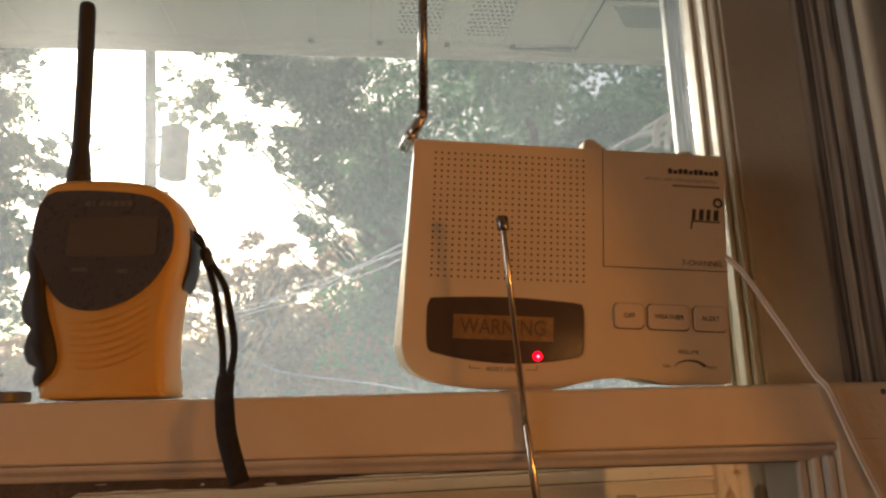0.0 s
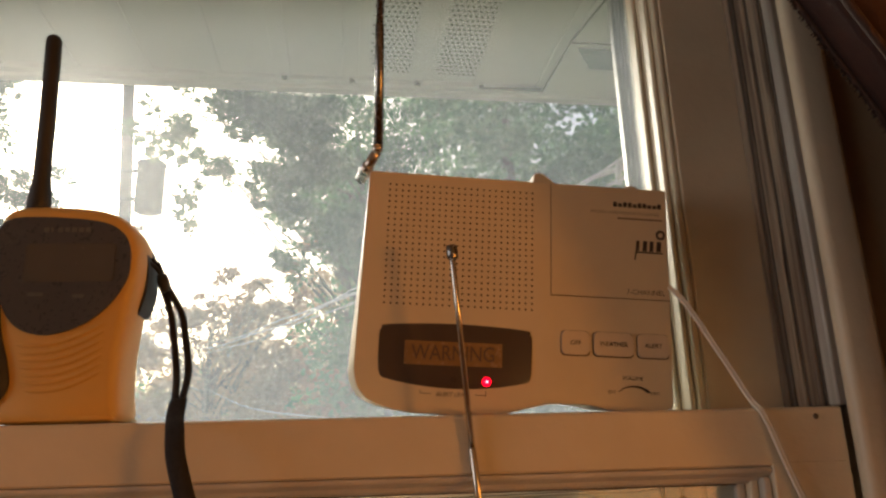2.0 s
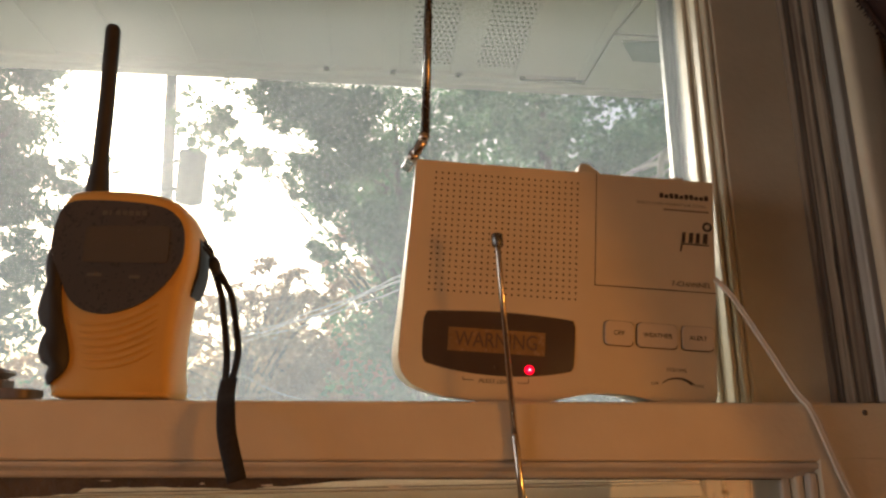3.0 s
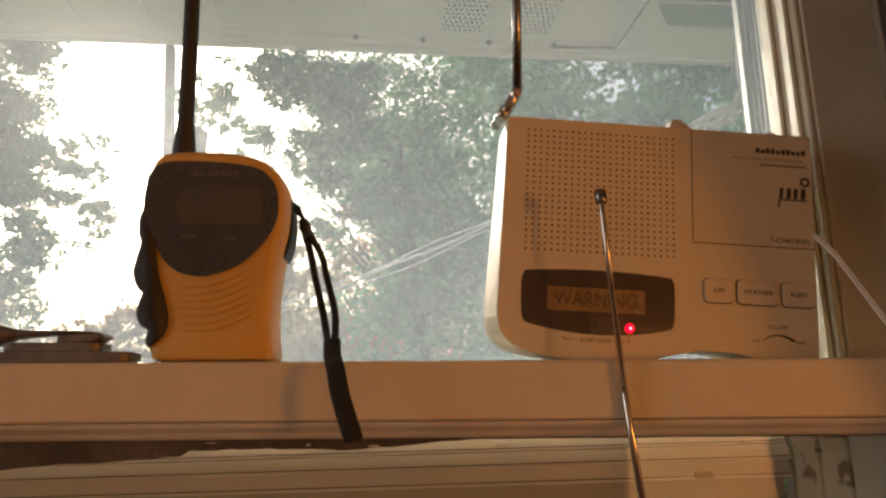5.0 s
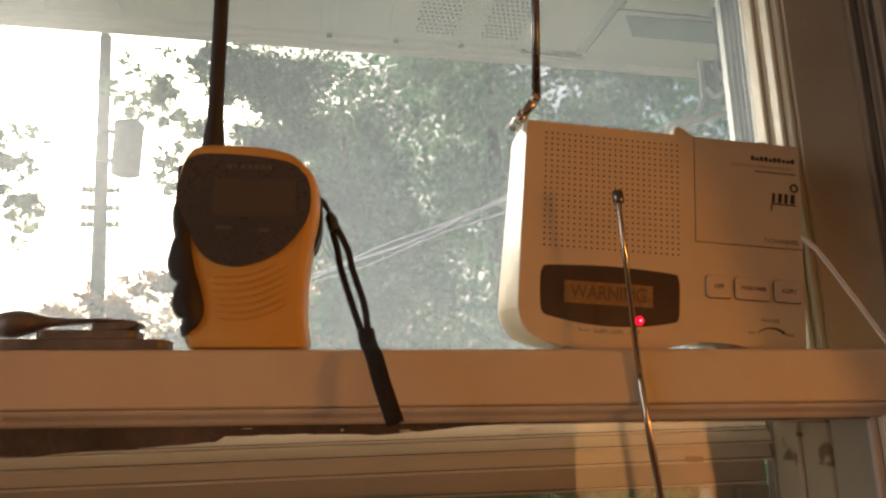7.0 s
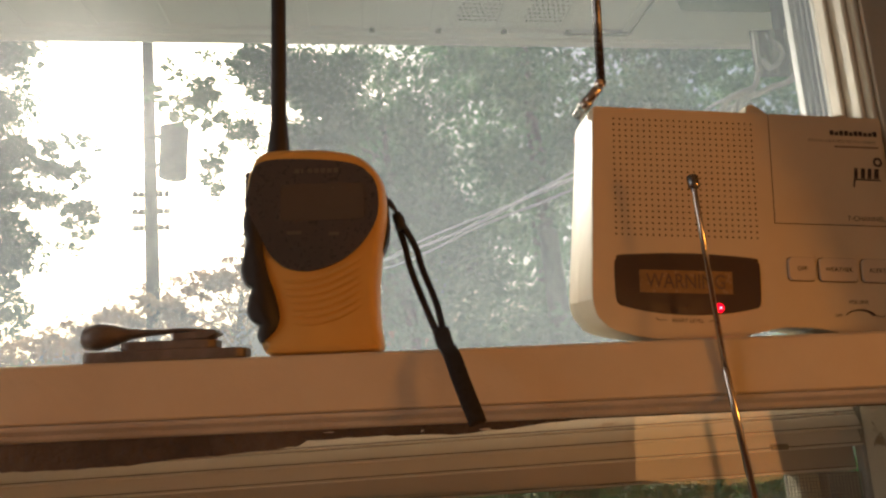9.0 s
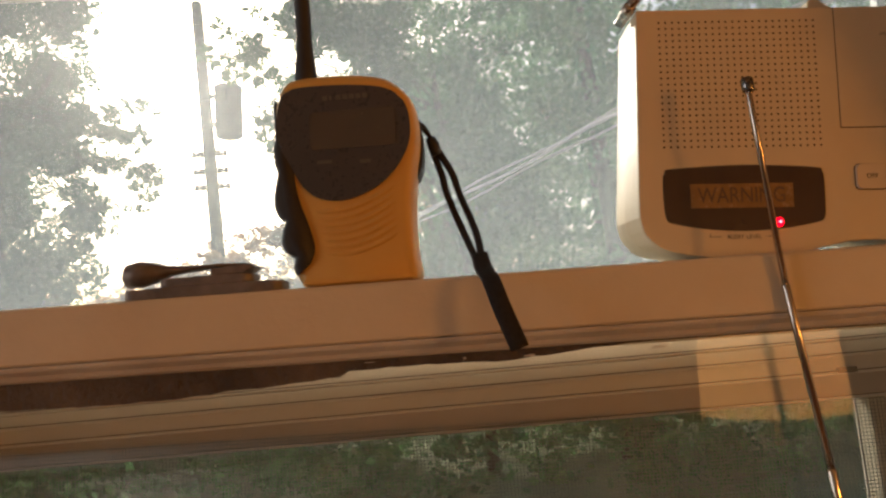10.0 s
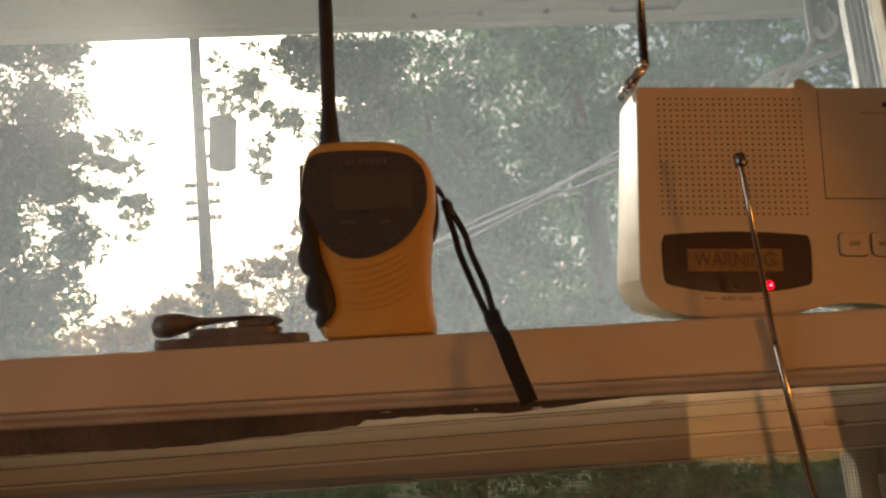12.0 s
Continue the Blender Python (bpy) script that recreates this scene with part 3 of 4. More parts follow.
# the lowest step has a darker brown base than those above
for z0, z1, y0, y1, mt in ((1.4610, 1.4790, 0.0925, 0.0990, PAINT_WARM), (1.4530, 1.4600, 0.0885, 0.0912, PAINT_WARM), (1.4438, 1.4524, 0.0905, 0.0925, PAINT_WARM), (1.4300, 1.4432, 0.1000, 0.1000, STEP_BROWN)):
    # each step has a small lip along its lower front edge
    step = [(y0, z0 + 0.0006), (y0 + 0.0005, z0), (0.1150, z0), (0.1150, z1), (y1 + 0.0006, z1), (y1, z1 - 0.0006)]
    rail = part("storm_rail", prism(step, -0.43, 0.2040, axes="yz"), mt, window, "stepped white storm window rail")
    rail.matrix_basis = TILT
    lip = part("storm_lip", prism([(y0 - 0.0007, z0 + 0.0002), (y0 - 0.0004, z0 - 0.0006), (y0 + 0.0012, z0 - 0.0008), (y0 + 0.0012, z0 + 0.0008), (y0 - 0.0003, z0 + 0.0008)], -0.43, 0.2040, axes="yz"), PAINT_WARM, window, "thin raised lip")
    lip.matrix_basis = TILT
    # thin dark strip draws the step's shadow line as well as dirt
    gap = part("storm_joint", box((-0.43, y0 - 0.0002, z0 + 0.0009), (0.2040, y0 + 0.0008, z0 + 0.0014)), PUTTY, window, "dark line of shade and dirt above the lip")
    gap.matrix_basis = TILT
part("storm_latch", box((0.151, 0.0895, 1.4430), (0.161, 0.0918, 1.4462)), GUNMETAL, window, "small dull metal latch")
part("storm_stile", box((0.1690, 0.0990, 0.95), (0.1812, 0.1120, 1.4288), 0.001), PAINT, window, "storm sash stile")
part("storm_stile_edge", box((0.1860, 0.0985, 0.95), (0.2046, 0.1120, 1.4288), 0.001), PAINT_DULL, window)
part("storm_back", box((0.1690, 0.1122, 0.95), (0.2046, 0.1150, 1.4288)), PAINT_DULL, window)
part("storm_catch", box((0.1780, 0.0940, 1.4020), (0.1960, 0.0968, 1.4160), 0.0008), VINYL, window, "small pale sash catch")
# insect screen: crossed wires
bm = bmesh.new()
x, z = -0.43, 1.08
while x < 0.205:
    box((x, 0.0970, 1.05), (x + 0.00040, 0.0973, 1.4288), bm=bm)
    x += 0.0019
z = 1.05
while z < 1.4288:
    box((-0.43, 0.0973, z), (0.205, 0.0976, z + 0.00040), bm=bm)
    z += 0.0019
tagged(part("insect_screen", bm, MESH, window, "fine dark insect screen mesh"), kind="stuff")
# casing and stool
part("casing", box((0.2576, -0.0090, 0.93), (0.2765, 0.0, 2.16), 0.0040, 4), PAINT, window, "narrow painted casing with a rounded edge", True)
# the board beyond the casing takes a darker tan base
part("casing_back", box((0.2768, -0.0020, 0.93), (0.348, 0.0, 2.16), 0.0008), TAN_BOARD, window, "flat tan board")
part("casing", box((-0.56, -0.0110, 0.93), (-0.475, 0.0, 2.16), 0.004, 3), PAINT_DULL, window)
part("head_casing", box((-0.475, -0.0110, 2.08), (0.2574, 0.0, 2.16), 0.004, 3), PAINT_DULL, window)
part("stool", box((-0.58, -0.050, 0.895), (0.37, -0.0005, 0.929), 0.006, 3), PAINT, window, "painted window stool")
part("sill", box((-0.47, 0.0, 0.88), (0.2585, 0.16, 0.929)), PAINT_DULL, window)

# ---- desk weather radio ----
roll = Matrix.Rotation(radians(3.2), 4, "Y")
radio_m = Matrix(((0.99945, -0.0332, 0.0016, 0.0462), (0.0332, 0.9983, -0.0483, 0.0117), (0.0, 0.0484, 0.9988, 1.6171), (0, 0, 0, 1))) @ roll
radio = empty("weather_radio", radio_m)
tagged(radio, "cream plastic desk weather radio standing on the sash rail", "radio")
MM = 0.001


def mm(pts):
    return [(a * MM, b * MM) for a, b in pts]


bottom = spline([(-2, -96), (0.5, -104), (8, -110), (24, -113.6), (45, -114.4), (66, -113.4), (80, -110.0), (92, -107.6), (108, -107.6), (120, -109.6), (132, -109.4), (145, -108.7)], 4, False)
face_outline = mm([(1.6, 0.0), (0.4, -0.4), (0.0, -1.6), (-0.4, -20), (-1.3, -60), (-2, -90)] + bottom + [(148.6, -107.8), (149.3, -105.0), (149.3, -2.4), (148.6, -0.7), (147.0, 0.0)])
part("front_case", pillow(face_outline, [(0.0, 0.00050), (0.0003, 0.00018), (0.0009, 0.0), (0.004, 0.0, 0.0005), (0.009, 0.0, 0.0013), (0.0160, 0.0, 0.0023)]), CREAM, radio)
part("case_seam", pillow(face_outline, [(0.0158, 0.0004, 0.0023), (0.0166, 0.0004, 0.0023)]), SEAM, radio, "thin seam round the case")
part("back_case", pillow(face_outline, [(0.0163, 0.0, 0.0023), (0.024, 0.0001, 0.0028), (0.034, 0.0006, 0.0026), (0.040, 0.0020, 0.0020), (0.043, 0.0050, 0.001)]), CREAM, radio, "cream rear shell")
# speaker holes are flat discs with their inner shade as colour
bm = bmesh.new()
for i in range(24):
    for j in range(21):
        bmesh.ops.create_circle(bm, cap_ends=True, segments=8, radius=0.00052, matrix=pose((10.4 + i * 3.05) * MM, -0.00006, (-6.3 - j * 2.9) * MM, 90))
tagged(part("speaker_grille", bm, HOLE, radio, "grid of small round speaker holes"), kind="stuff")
# battery door: a lid with a gap along its rim
door_lid = part("battery_door", prism(mm(rounded(90.1, -56.3, 148.9, -0.6, 0.8)), -0.0003, 0.004, 0.0003, 2), CREAM, radio, "flat cream battery door")
for a, b in (((89.7, -56.75), (149.2, -56.35)), ((89.7, -56.35), (90.05, -0.2))):
    part("door_gap", box((a[0] * MM, -0.00012, a[1] * MM), (b[0] * MM, 0.0008, b[1] * MM)), SEAM, radio, "thin dark gap")
# display
disp = mm([(13, -74.6)] + spline([(14, -74.6), (45, -73.2), (76, -74.6), (79.6, -76.5), (80.4, -80), (80.2, -92), (79.4, -97), (76, -98.8), (62, -101.2), (45, -102.2), (28, -101.2), (14, -98.8), (10.6, -97), (9.6, -92), (9.4, -80), (10.4, -76.4)], 4)[1:])
part("display_rim", prism([(0.045 + (x - 0.045) * 1.012, -0.0875 + (z + 0.0875) * 1.03) for x, z in disp], -0.00015, 0.002), SEAM, radio)
window_display = part("display_window", prism(disp, -0.0005, 0.002, 0.0003, 2), SMOKED, radio, "smoked dark display window")
lcd = part("lcd", box((0.0209, -0.00062, -0.0922), (0.0665, -0.0003, -0.0813)), LCD, window_display, "amber lcd panel")
lettering("WARNING", 0.0098, 0.0437, -0.00068, -0.0868, window_display, LCD_INK, "lcd_text", 0.0001, stretch=0.82)
part("alert_led", lathe([(0.0021, 0), (0.0021, 0.0004), (0.0016, 0.0012), (0.0005, 0.0017)], 14, pose(0.0594, -0.0005, -0.0989, 90)), LED_RED, radio, "glowing red indicator", True)
part("led_core", lathe([(0.0007, 0.0010), (0.0006, 0.0017), (0.0002, 0.0019)], 12, pose(0.0594, -0.0005, -0.0989, 90)), LED_CORE, radio, "bright red lamp core", True)
part("dim_led", lathe([(0.0011, 0), (0.0009, 0.0005)], 10, pose(0.0440, -0.0005, -0.0985, 90)), SMOKED, radio)
# buttons
for text, x0, x1 in (("OFF", 94.8, 108.2), ("WEATHER", 110.4, 129.6), ("ALERT", 132.0, 147.2)):
    part("button_gap", prism(mm(rounded(x0 - 0.35, -85.1, x1 + 0.35, -73.1, 2.2)), -0.00014, 0.001), SEAM, radio)
    b = part("button", prism(mm(rounded(x0, -84.6, x1, -73.4, 2.0)), -0.0013, 0.002, 0.0006, 3), CREAM_BUTTON, radio, "cream push button")
    lettering(text, 0.0030, (x0 + x1) / 2 * MM, -0.00138, -0.0790, b, bold=0.00004)
# volume mark
bm = bmesh.new()
n = 14
for s in range(n):
    a0, a1 = (radians(142 - 104 * k / n) for k in (s, s + 1))
    w0, w1 = 0.3 + 1.1 * s / n, 0.3 + 1.1 * (s + 1) / n
    vs = [bm.verts.new(((129.6 + r * math.cos(a)) * MM, -0.0001, (-105.2 + r * 0.75 * math.sin(a)) * MM)) for r, a in ((9 + w0, a0), (9 + w1, a1), (9 - w1 * 0.3, a1), (9 - w0 * 0.3, a0))]
    bm.faces.new(vs)
part("volume_arc", bm, INK, radio, "printed tapering volume arc")
lettering("VOLUME", 0.0026, 0.1293, -0.0001, -0.0945, radio)
lettering("OFF", 0.0022, 0.1190, -0.0001, -0.1012, radio)
lettering("MAX", 0.0022, 0.1400, -0.0001, -0.1012, radio)
lettering("ALERT LEVEL", 0.0027, 0.0440, -0.0001, -0.1052, radio)
for x0, x1, z0, z1 in ((28.8, 34.0, -105.2, -104.9), (54.2, 59.4, -105.2, -104.9), (28.8, 29.1, -105.2, -103.6), (59.1, 59.4, -105.2, -103.0)):
    part("printed_line", box((x0 * MM, -0.0001, z0 * MM), (x1 * MM, 0.0003, z1 * MM)), INK, radio)
lettering("7-CHANNEL", 0.0036, 0.1370, -0.0004, -0.0532, radio)
for k in range(10):
    x0, tall = 121.5 + 2.52 * k, 2.6 if k in (0, 2, 3, 5, 6, 9) else 1.9
    part("print_mark", prism(mm(rounded(x0, -10.4, x0 + 2.05, -10.4 + tall, 0.5, 2)), -0.00042, 0), INK, radio, "dark printed block")
lettering("SPECIFIC AREA MESSAGE ENCODING", 0.0020, 0.1275, -0.00042, -0.0135, radio, INK_FADED, stretch=1.06)
part("print_bar", box((0.1235, -0.00040, -0.0167), (0.1465, 0, -0.0158)), INK_FADED, radio, "faint printed bar")
for k, w in enumerate((2.2, 2.6, 2.4, 2.8)):
    x0 = 132.4 + 3.5 * k
    part("print_mark", prism(mm([(x0, -32.4), (x0 + 0.5, -27.2), (x0 + w, -27.2), (x0 + w - 0.4, -32.4)]), -0.00042, 0), INK, radio, "dark printed emblem")
part("print_mark", prism(mm([(131.6, -37.0), (132.2, -32.6), (146.2, -32.8), (146.2, -33.5), (133.0, -33.4), (132.3, -37.0)]), -0.00042, 0), INK, radio, "dark printed emblem")
bm = bmesh.new()
for k in range(18):
    a0, a1 = 2 * math.pi * k / 18, 2 * math.pi * (k + 1) / 18
    bm.faces.new([bm.verts.new(((145.4 + r * math.cos(a)) * MM, -0.00042, (-23.8 + r * math.sin(a)) * MM)) for r, a in ((2.5, a0), (2.5, a1), (1.3, a1), (1.3, a0))])
part("print_mark", bm, INK, radio, "dark printed ring")
# top lugs
part("top_lug", prism(mm([(82.0, -1), (83.2, 6.6), (85, 7.8), (88, 7.4), (96.5, 1.4), (97, -1)]), 0.008, 0.022, 0.0007, 2), CREAM, radio, "cream lug on the top edge")
part("top_knob", lathe([(0.0042, -0.002), (0.0042, 0.0040), (0.0036, 0.0048), (0.0012, 0.0050)], 12, pose(0.1355, 0.014, 0.0)), CREAM, radio, "small ribbed top knob", True)
# telescopic aerial on its swivel, drawn in the radio's own axes
inv = radio_m.inverted()
arm = [inv @ Vector(p) for p in ((0.0410, 0.0239, 1.6164), (0.0447, 0.0178, 1.6204), (0.0498, 0.0095, 1.6258))]
joint = inv @ Vector((0.0500, 0.0082, 1.6268))
aerial = part("aerial_swivel", tube(arm, [0.0027, 0.0026, 0.0025], 12), CHROME, radio, "chrome swivel arm", True)
part("aerial_joint", lathe([(0.0008, -0.0028), (0.0026, -0.0022), (0.0026, 0.0022), (0.0008, 0.0028)], 14, Matrix.Translation(joint) @ pose(0, 0, 0, 90)), CHROME, aerial, "", True)
part("aerial_collar", tube([arm[1] * 0.6 + arm[0] * 0.4, arm[1] * 0.75 + arm[2] * 0.25], 0.0031, 12), CHROME, aerial, "", True)
r0 = 0.00225
for k in range(5):
    a, b = (inv @ Vector((0.0506 + 0.0040 * t, 0.0080 - 0.0270 * t, 1.6268 + 0.33 * t)) for t in (k / 5, (k + 1) / 5))
    part("aerial_section", tube([a, a.lerp(b, 0.985), b], [r0, r0, r0 * 0.9], 12), CHROME_DARK if k < 2 else CHROME, radio, "telescopic steel aerial rod", True)
    r0 -= 0.00027

# ---- handheld weather radio ----
HX = -0.090
hand = empty("handheld_radio", pose(HX, 0.020, RAIL + 0.0006))
tagged(hand, "yellow and black handheld weather radio standing on the rail", "radio")


def dm(pts):
    return [(a * 0.1, b * 0.1) for a, b in pts]


SHELL = [(-0.0136, 0.0050), (-0.0132, 0.0036), (-0.0118, 0.0020), (-0.0092, 0.0008), (-0.0050, 0.0001), (0.004, 0.0), (0.010, 0.0008), (0.0145, 0.0026), (0.016, 0.0046)]
body = spline(dm([(a, b * 0.988) for a, b in [(-0.31, 0.88), (-0.262, 0.965), (-0.17, 0.988), (0.042, 0.985), (0.19, 0.955), (0.275, 0.893), (0.322, 0.815), (0.338, 0.72), (0.334, 0.61), (0.314, 0.50), (0.300, 0.385), (0.293, 0.26), (0.297, 0.13), (0.308, 0.055), (0.300, 0.012), (0.26, 0.0), (0.0, 0.0), (-0.18, 0.0), (-0.228, 0.018), (-0.250, 0.08), (-0.248, 0.2), (-0.275, 0.4), (-0.305, 0.62), (-0.322, 0.75)]]), 3)
part("body", pillow(body, SHELL), YELLOW, hand, "yellow-orange plastic shell", True)


def front(pts, k=1.0, h=0.962):
    """Brings an outline on the middle plane forward to the front face."""
    return [((0.425 + (a - 0.425) * k) * 0.1, (-0.250 + (b + 0.234) * h) * 0.1) for a, b in pts]


mask = spline(front([(-0.285, 0.89), (-0.25, 0.955), (-0.09, 0.968), (0.14, 0.948), (0.245, 0.903), (0.292, 0.825), (0.300, 0.715), (0.278, 0.63), (0.218, 0.536), (0.130, 0.461), (0.021, 0.418), (-0.058, 0.414), (-0.135, 0.438), (-0.197, 0.498), (-0.236, 0.58), (-0.268, 0.645), (-0.295, 0.70), (-0.300, 0.80)], 1.0, 0.962), 4)
face = part("face_plate", prism(mask, -0.0148, -0.004, 0.0012, 3), BLACK_GLOSS, hand, "black display face", True)
for p in face.data.polygons:
    p.use_smooth = abs(p.normal.y) < 0.98
part("lcd", prism(front(rounded(-0.150, 0.655, 0.235, 0.838, 0.02, 3)), -0.0151, -0.014), LCD_GREY, face, "blank grey lcd panel")
for k in range(7):
    x0 = -0.085 + 0.030 * k
    part("print_bar", prism(front(rounded(x0, 0.893, x0 + (0.010 if k == 1 else 0.022), 0.915, 0.003, 2)), -0.0150, -0.014), GREY_PRINT, face, "faint silver printed block")
part("print_bar", prism(front(rounded(-0.120, 0.590, -0.055, 0.606, 0.003, 2)), -0.0150, -0.014), GREY_PRINT, face, "faint silver printed bar")
part("print_bar", prism(front(rounded(0.070, 0.580, 0.118, 0.596, 0.003, 2)), -0.0150, -0.014), GREY_PRINT, face, "faint silver printed bar")
# scalloped finger grip: three lobes down the side
outer = spline(dm([(-0.318, 0.695), (-0.336, 0.64), (-0.332, 0.57), (-0.320, 0.525), (-0.332, 0.465), (-0.342, 0.390), (-0.322, 0.330), (-0.294, 0.302), (-0.306, 0.260), (-0.312, 0.205), (-0.290, 0.158), (-0.258, 0.138), (-0.264, 0.095), (-0.252, 0.060)]), 5, False)
inner = spline(dm([(-0.205, 0.075), (-0.168, 0.11), (-0.150, 0.17), (-0.172, 0.27), (-0.206, 0.37), (-0.228, 0.48), (-0.236, 0.58), (-0.268, 0.655)]), 5, False)
bm = bmesh.new()
loops = []
for y, dx in ((-0.0147, 0.0036), (-0.0143, 0.0027), (-0.0128, 0.0015), (-0.0085, 0.0003), (0.0, 0.0), (0.0060, 0.0004), (0.0110, 0.0022)):
    loops.append([bm.verts.new((x + dx, y, z)) for x, z in outer] + [bm.verts.new((x, y, z)) for x, z in inner])
for a, b in zip(loops, loops[1:]):
    for k in range(len(a)):
        bm.faces.new((a[k], a[(k + 1) % len(a)], b[(k + 1) % len(a)], b[k]))
bm.faces.new(loops[0])
bm.faces.new(loops[-1][::-1])
part("grip", bm, BLACK, hand, "black rubber finger grip with three lobes", True)
for k in range(7):
    z = 0.338 - 0.0315 * k
    arc = [((-0.178 + 0.008 * k + (0.425 - 0.008 * k) * t) * 0.1, -0.0134 + 0.0008 * (2 * t - 1) ** 4, (z + (0.108 - 0.004 * k) * t ** 1.7 - 0.030 * math.sin(math.pi * t)) * 0.1) for t in (i / 12 for i in range(13))]
    part("rib", tube(arc, [0.0002, 0.0007] + [0.0011] * 9 + [0.0008, 0.0002], 8), YELLOW, hand, smooth=True)
part("side_knob", prism(spline(dm([(0.312, 0.79), (0.339, 0.73), (0.346, 0.62), (0.333, 0.53), (0.305, 0.49)]), 4), -0.003, 0.012, 0.001, 2), BLACK, hand, "black side clip")
part("side_button", box((-0.0338, -0.005, 0.0690), (-0.0290, 0.006, 0.0885), 0.0014, 3), BLACK, hand, "dark side button")
part("status_led", lathe([(0.0011, -0.001), (0.0010, 0.0004), (0.0003, 0.0007)], 10, pose(0.0050, -0.0112, 0.0946, 45)), LED_DIM, hand, "small red indicator on top", True)
stub = [(-0.0180, -0.003, 0.0955), (-0.0180, -0.0035, 0.1010), (-0.0179, -0.0040, 0.1120), (-0.0178, -0.0048, 0.1150), (-0.0176, -0.0075, 0.1470), (-0.0170, -0.0122, 0.1818), (-0.0170, -0.0125, 0.1838), (-0.0170, -0.0126, 0.1848)]
part("stub_aerial", tube(stub, [0.0054, 0.0053, 0.0041, 0.0038, 0.0037, 0.0036, 0.0028, 0.0010], 14), BLACK, hand, "black rubber stub aerial", True)
# wrist strap: loop of cord, then a flat tail over the edge of the rail
T = Vector((HX, 0.020, RAIL + 0.0006))


def band(pts, width, thick, name, parent):
    path = [Vector(p) - T for p in spline(pts, 6, False)]
    return part(name, tube(path, width / 2, 10, flat=thick / width), NYLON, parent, "black woven nylon strap", True)


band([(-0.0570, 0.0230, 1.5760), (-0.0545, 0.0265, 1.5745), (-0.0520, 0.0262, 1.5690)], 0.0020, 0.0018, "strap_cord", hand)
band([(-0.0575, 0.0190, 1.5735), (-0.0545, 0.0230, 1.5720), (-0.0515, 0.0245, 1.5680)], 0.0020, 0.0018, "strap_cord", hand)
part("strap_toggle", tube([(-0.0522 - HX, 0.0052, 1.5688 - RAIL - 0.0006), (-0.0510 - HX, 0.0052, 1.5655 - RAIL - 0.0006), (-0.0496 - HX, 0.0055, 1.5605 - RAIL - 0.0006)], [0.0022, 0.0030, 0.0024], 12), BLACK, hand, "small black strap toggle", True)
band([(-0.0518, 0.0262, 1.5640), (-0.0482, 0.0300, 1.5520), (-0.0462, 0.0302, 1.5420), (-0.0400, 0.0190, 1.5220), (-0.0347, 0.0010, 1.5050)], 0.0033, 0.0020, "strap_cord", hand)
band([(-0.0498, 0.0248, 1.5640), (-0.0432, 0.0290, 1.5520), (-0.0406, 0.0290, 1.5420), (-0.0345, 0.0175, 1.5220), (-0.0325, 0.0005, 1.5050)], 0.0033, 0.0020, "strap_cord", hand)
band([(-0.0337, 0.0030, 1.5090), (-0.0325, -0.0040, 1.5020), (-0.0300, -0.0120, 1.4960), (-0.0270, -0.0180, 1.4850), (-0.0212, -0.0200, 1.4680)], 0.0076, 0.0018, "strap_tail", hand)

# ---- folding metal clip ----
clip = empty("metal_clip", pose(-0.1550, 0.012, RAIL + 0.0003) @ Matrix.Diagonal((1.08, 1.0, 1.25, 1)))
tagged(clip, "dull dark metal folding clip with spoon-shaped lever lying on the rail", "clip")
part("base_plate", prism(rounded(-0.0325, -0.009, 0.0325, 0.009, 0.004), 0.0, 0.0036, 0.0006, 2, axes="xy"), GUNMETAL, clip)
part("upper_plate", prism(rounded(-0.0180, -0.008, 0.0205, 0.008, 0.004), 0.0038, 0.0068, 0.0006, 2, axes="xy"), GUNMETAL, clip)
lever = [(0.0170, 0.0105), (0.0060, 0.0108), (-0.0080, 0.0104), (-0.0160, 0.0102), (-0.0220, 0.0100), (-0.0280, 0.0096), (-0.0335, 0.0092), (-0.0358, 0.0088)]
bm = bmesh.new()
rings = []
for (x, z), w, th in zip(lever, (0.0025, 0.0040, 0.0042, 0.0040, 0.0062, 0.0078, 0.0058, 0.0015), (0.0010, 0.0018, 0.0026, 0.0042, 0.0078, 0.0100, 0.0088, 0.0030)):
    rings.append([bm.verts.new((x, w * math.cos(a), z + 0.5 * th * math.sin(a))) for a in (k * math.pi / 6 for k in range(12))])
for a, b in zip(rings, rings[1:]):
    for k in range(12):
        bm.faces.new((a[k], a[(k + 1) % 12], b[(k + 1) % 12], b[k]))
bm.faces.new(rings[0])
bm.faces.new(rings[-1][::-1])
part("lever", bm, GUNMETAL, clip, "spoon-shaped lever", True)
part("pivot", lathe([(0.0024, 0.0066), (0.0024, 0.0086), (0.0018, 0.0098)], 12, pose(0.004, 0, 0)), CHROME_DARK, clip, "", True)
part("jaw", prism([(0.0030, 0.0068), (0.0170, 0.0072), (0.0210, 0.0092), (0.0200, 0.0102), (0.0120, 0.0098), (0.0030, 0.0094)], -0.006, 0.006, 0.0004, 2), GUNMETAL, clip)

# ---- loose telescopic aerial leaning in front of the rail ----
rod = empty("telescopic_aerial", pose(0.1345, -0.0065, 0.9292))
tagged(rod, "bright chrome telescopic aerial leaning up in front of the rail", "antenna")
R = Vector((0.1345, -0.0065, 0.9292))
marks = [(0.0830, -0.0086, 1.5713), (0.0897, -0.0026, 1.4865), (0.0970, -0.0030, 1.4132), (0.1035, -0.0040, 1.330), (0.1105, -0.0058, 1.240), (0.1175, -0.006, 1.150), (0.1250, -0.0062, 1.050), (0.1345, -0.0065, 0.9292)]
r0 = 0.00130
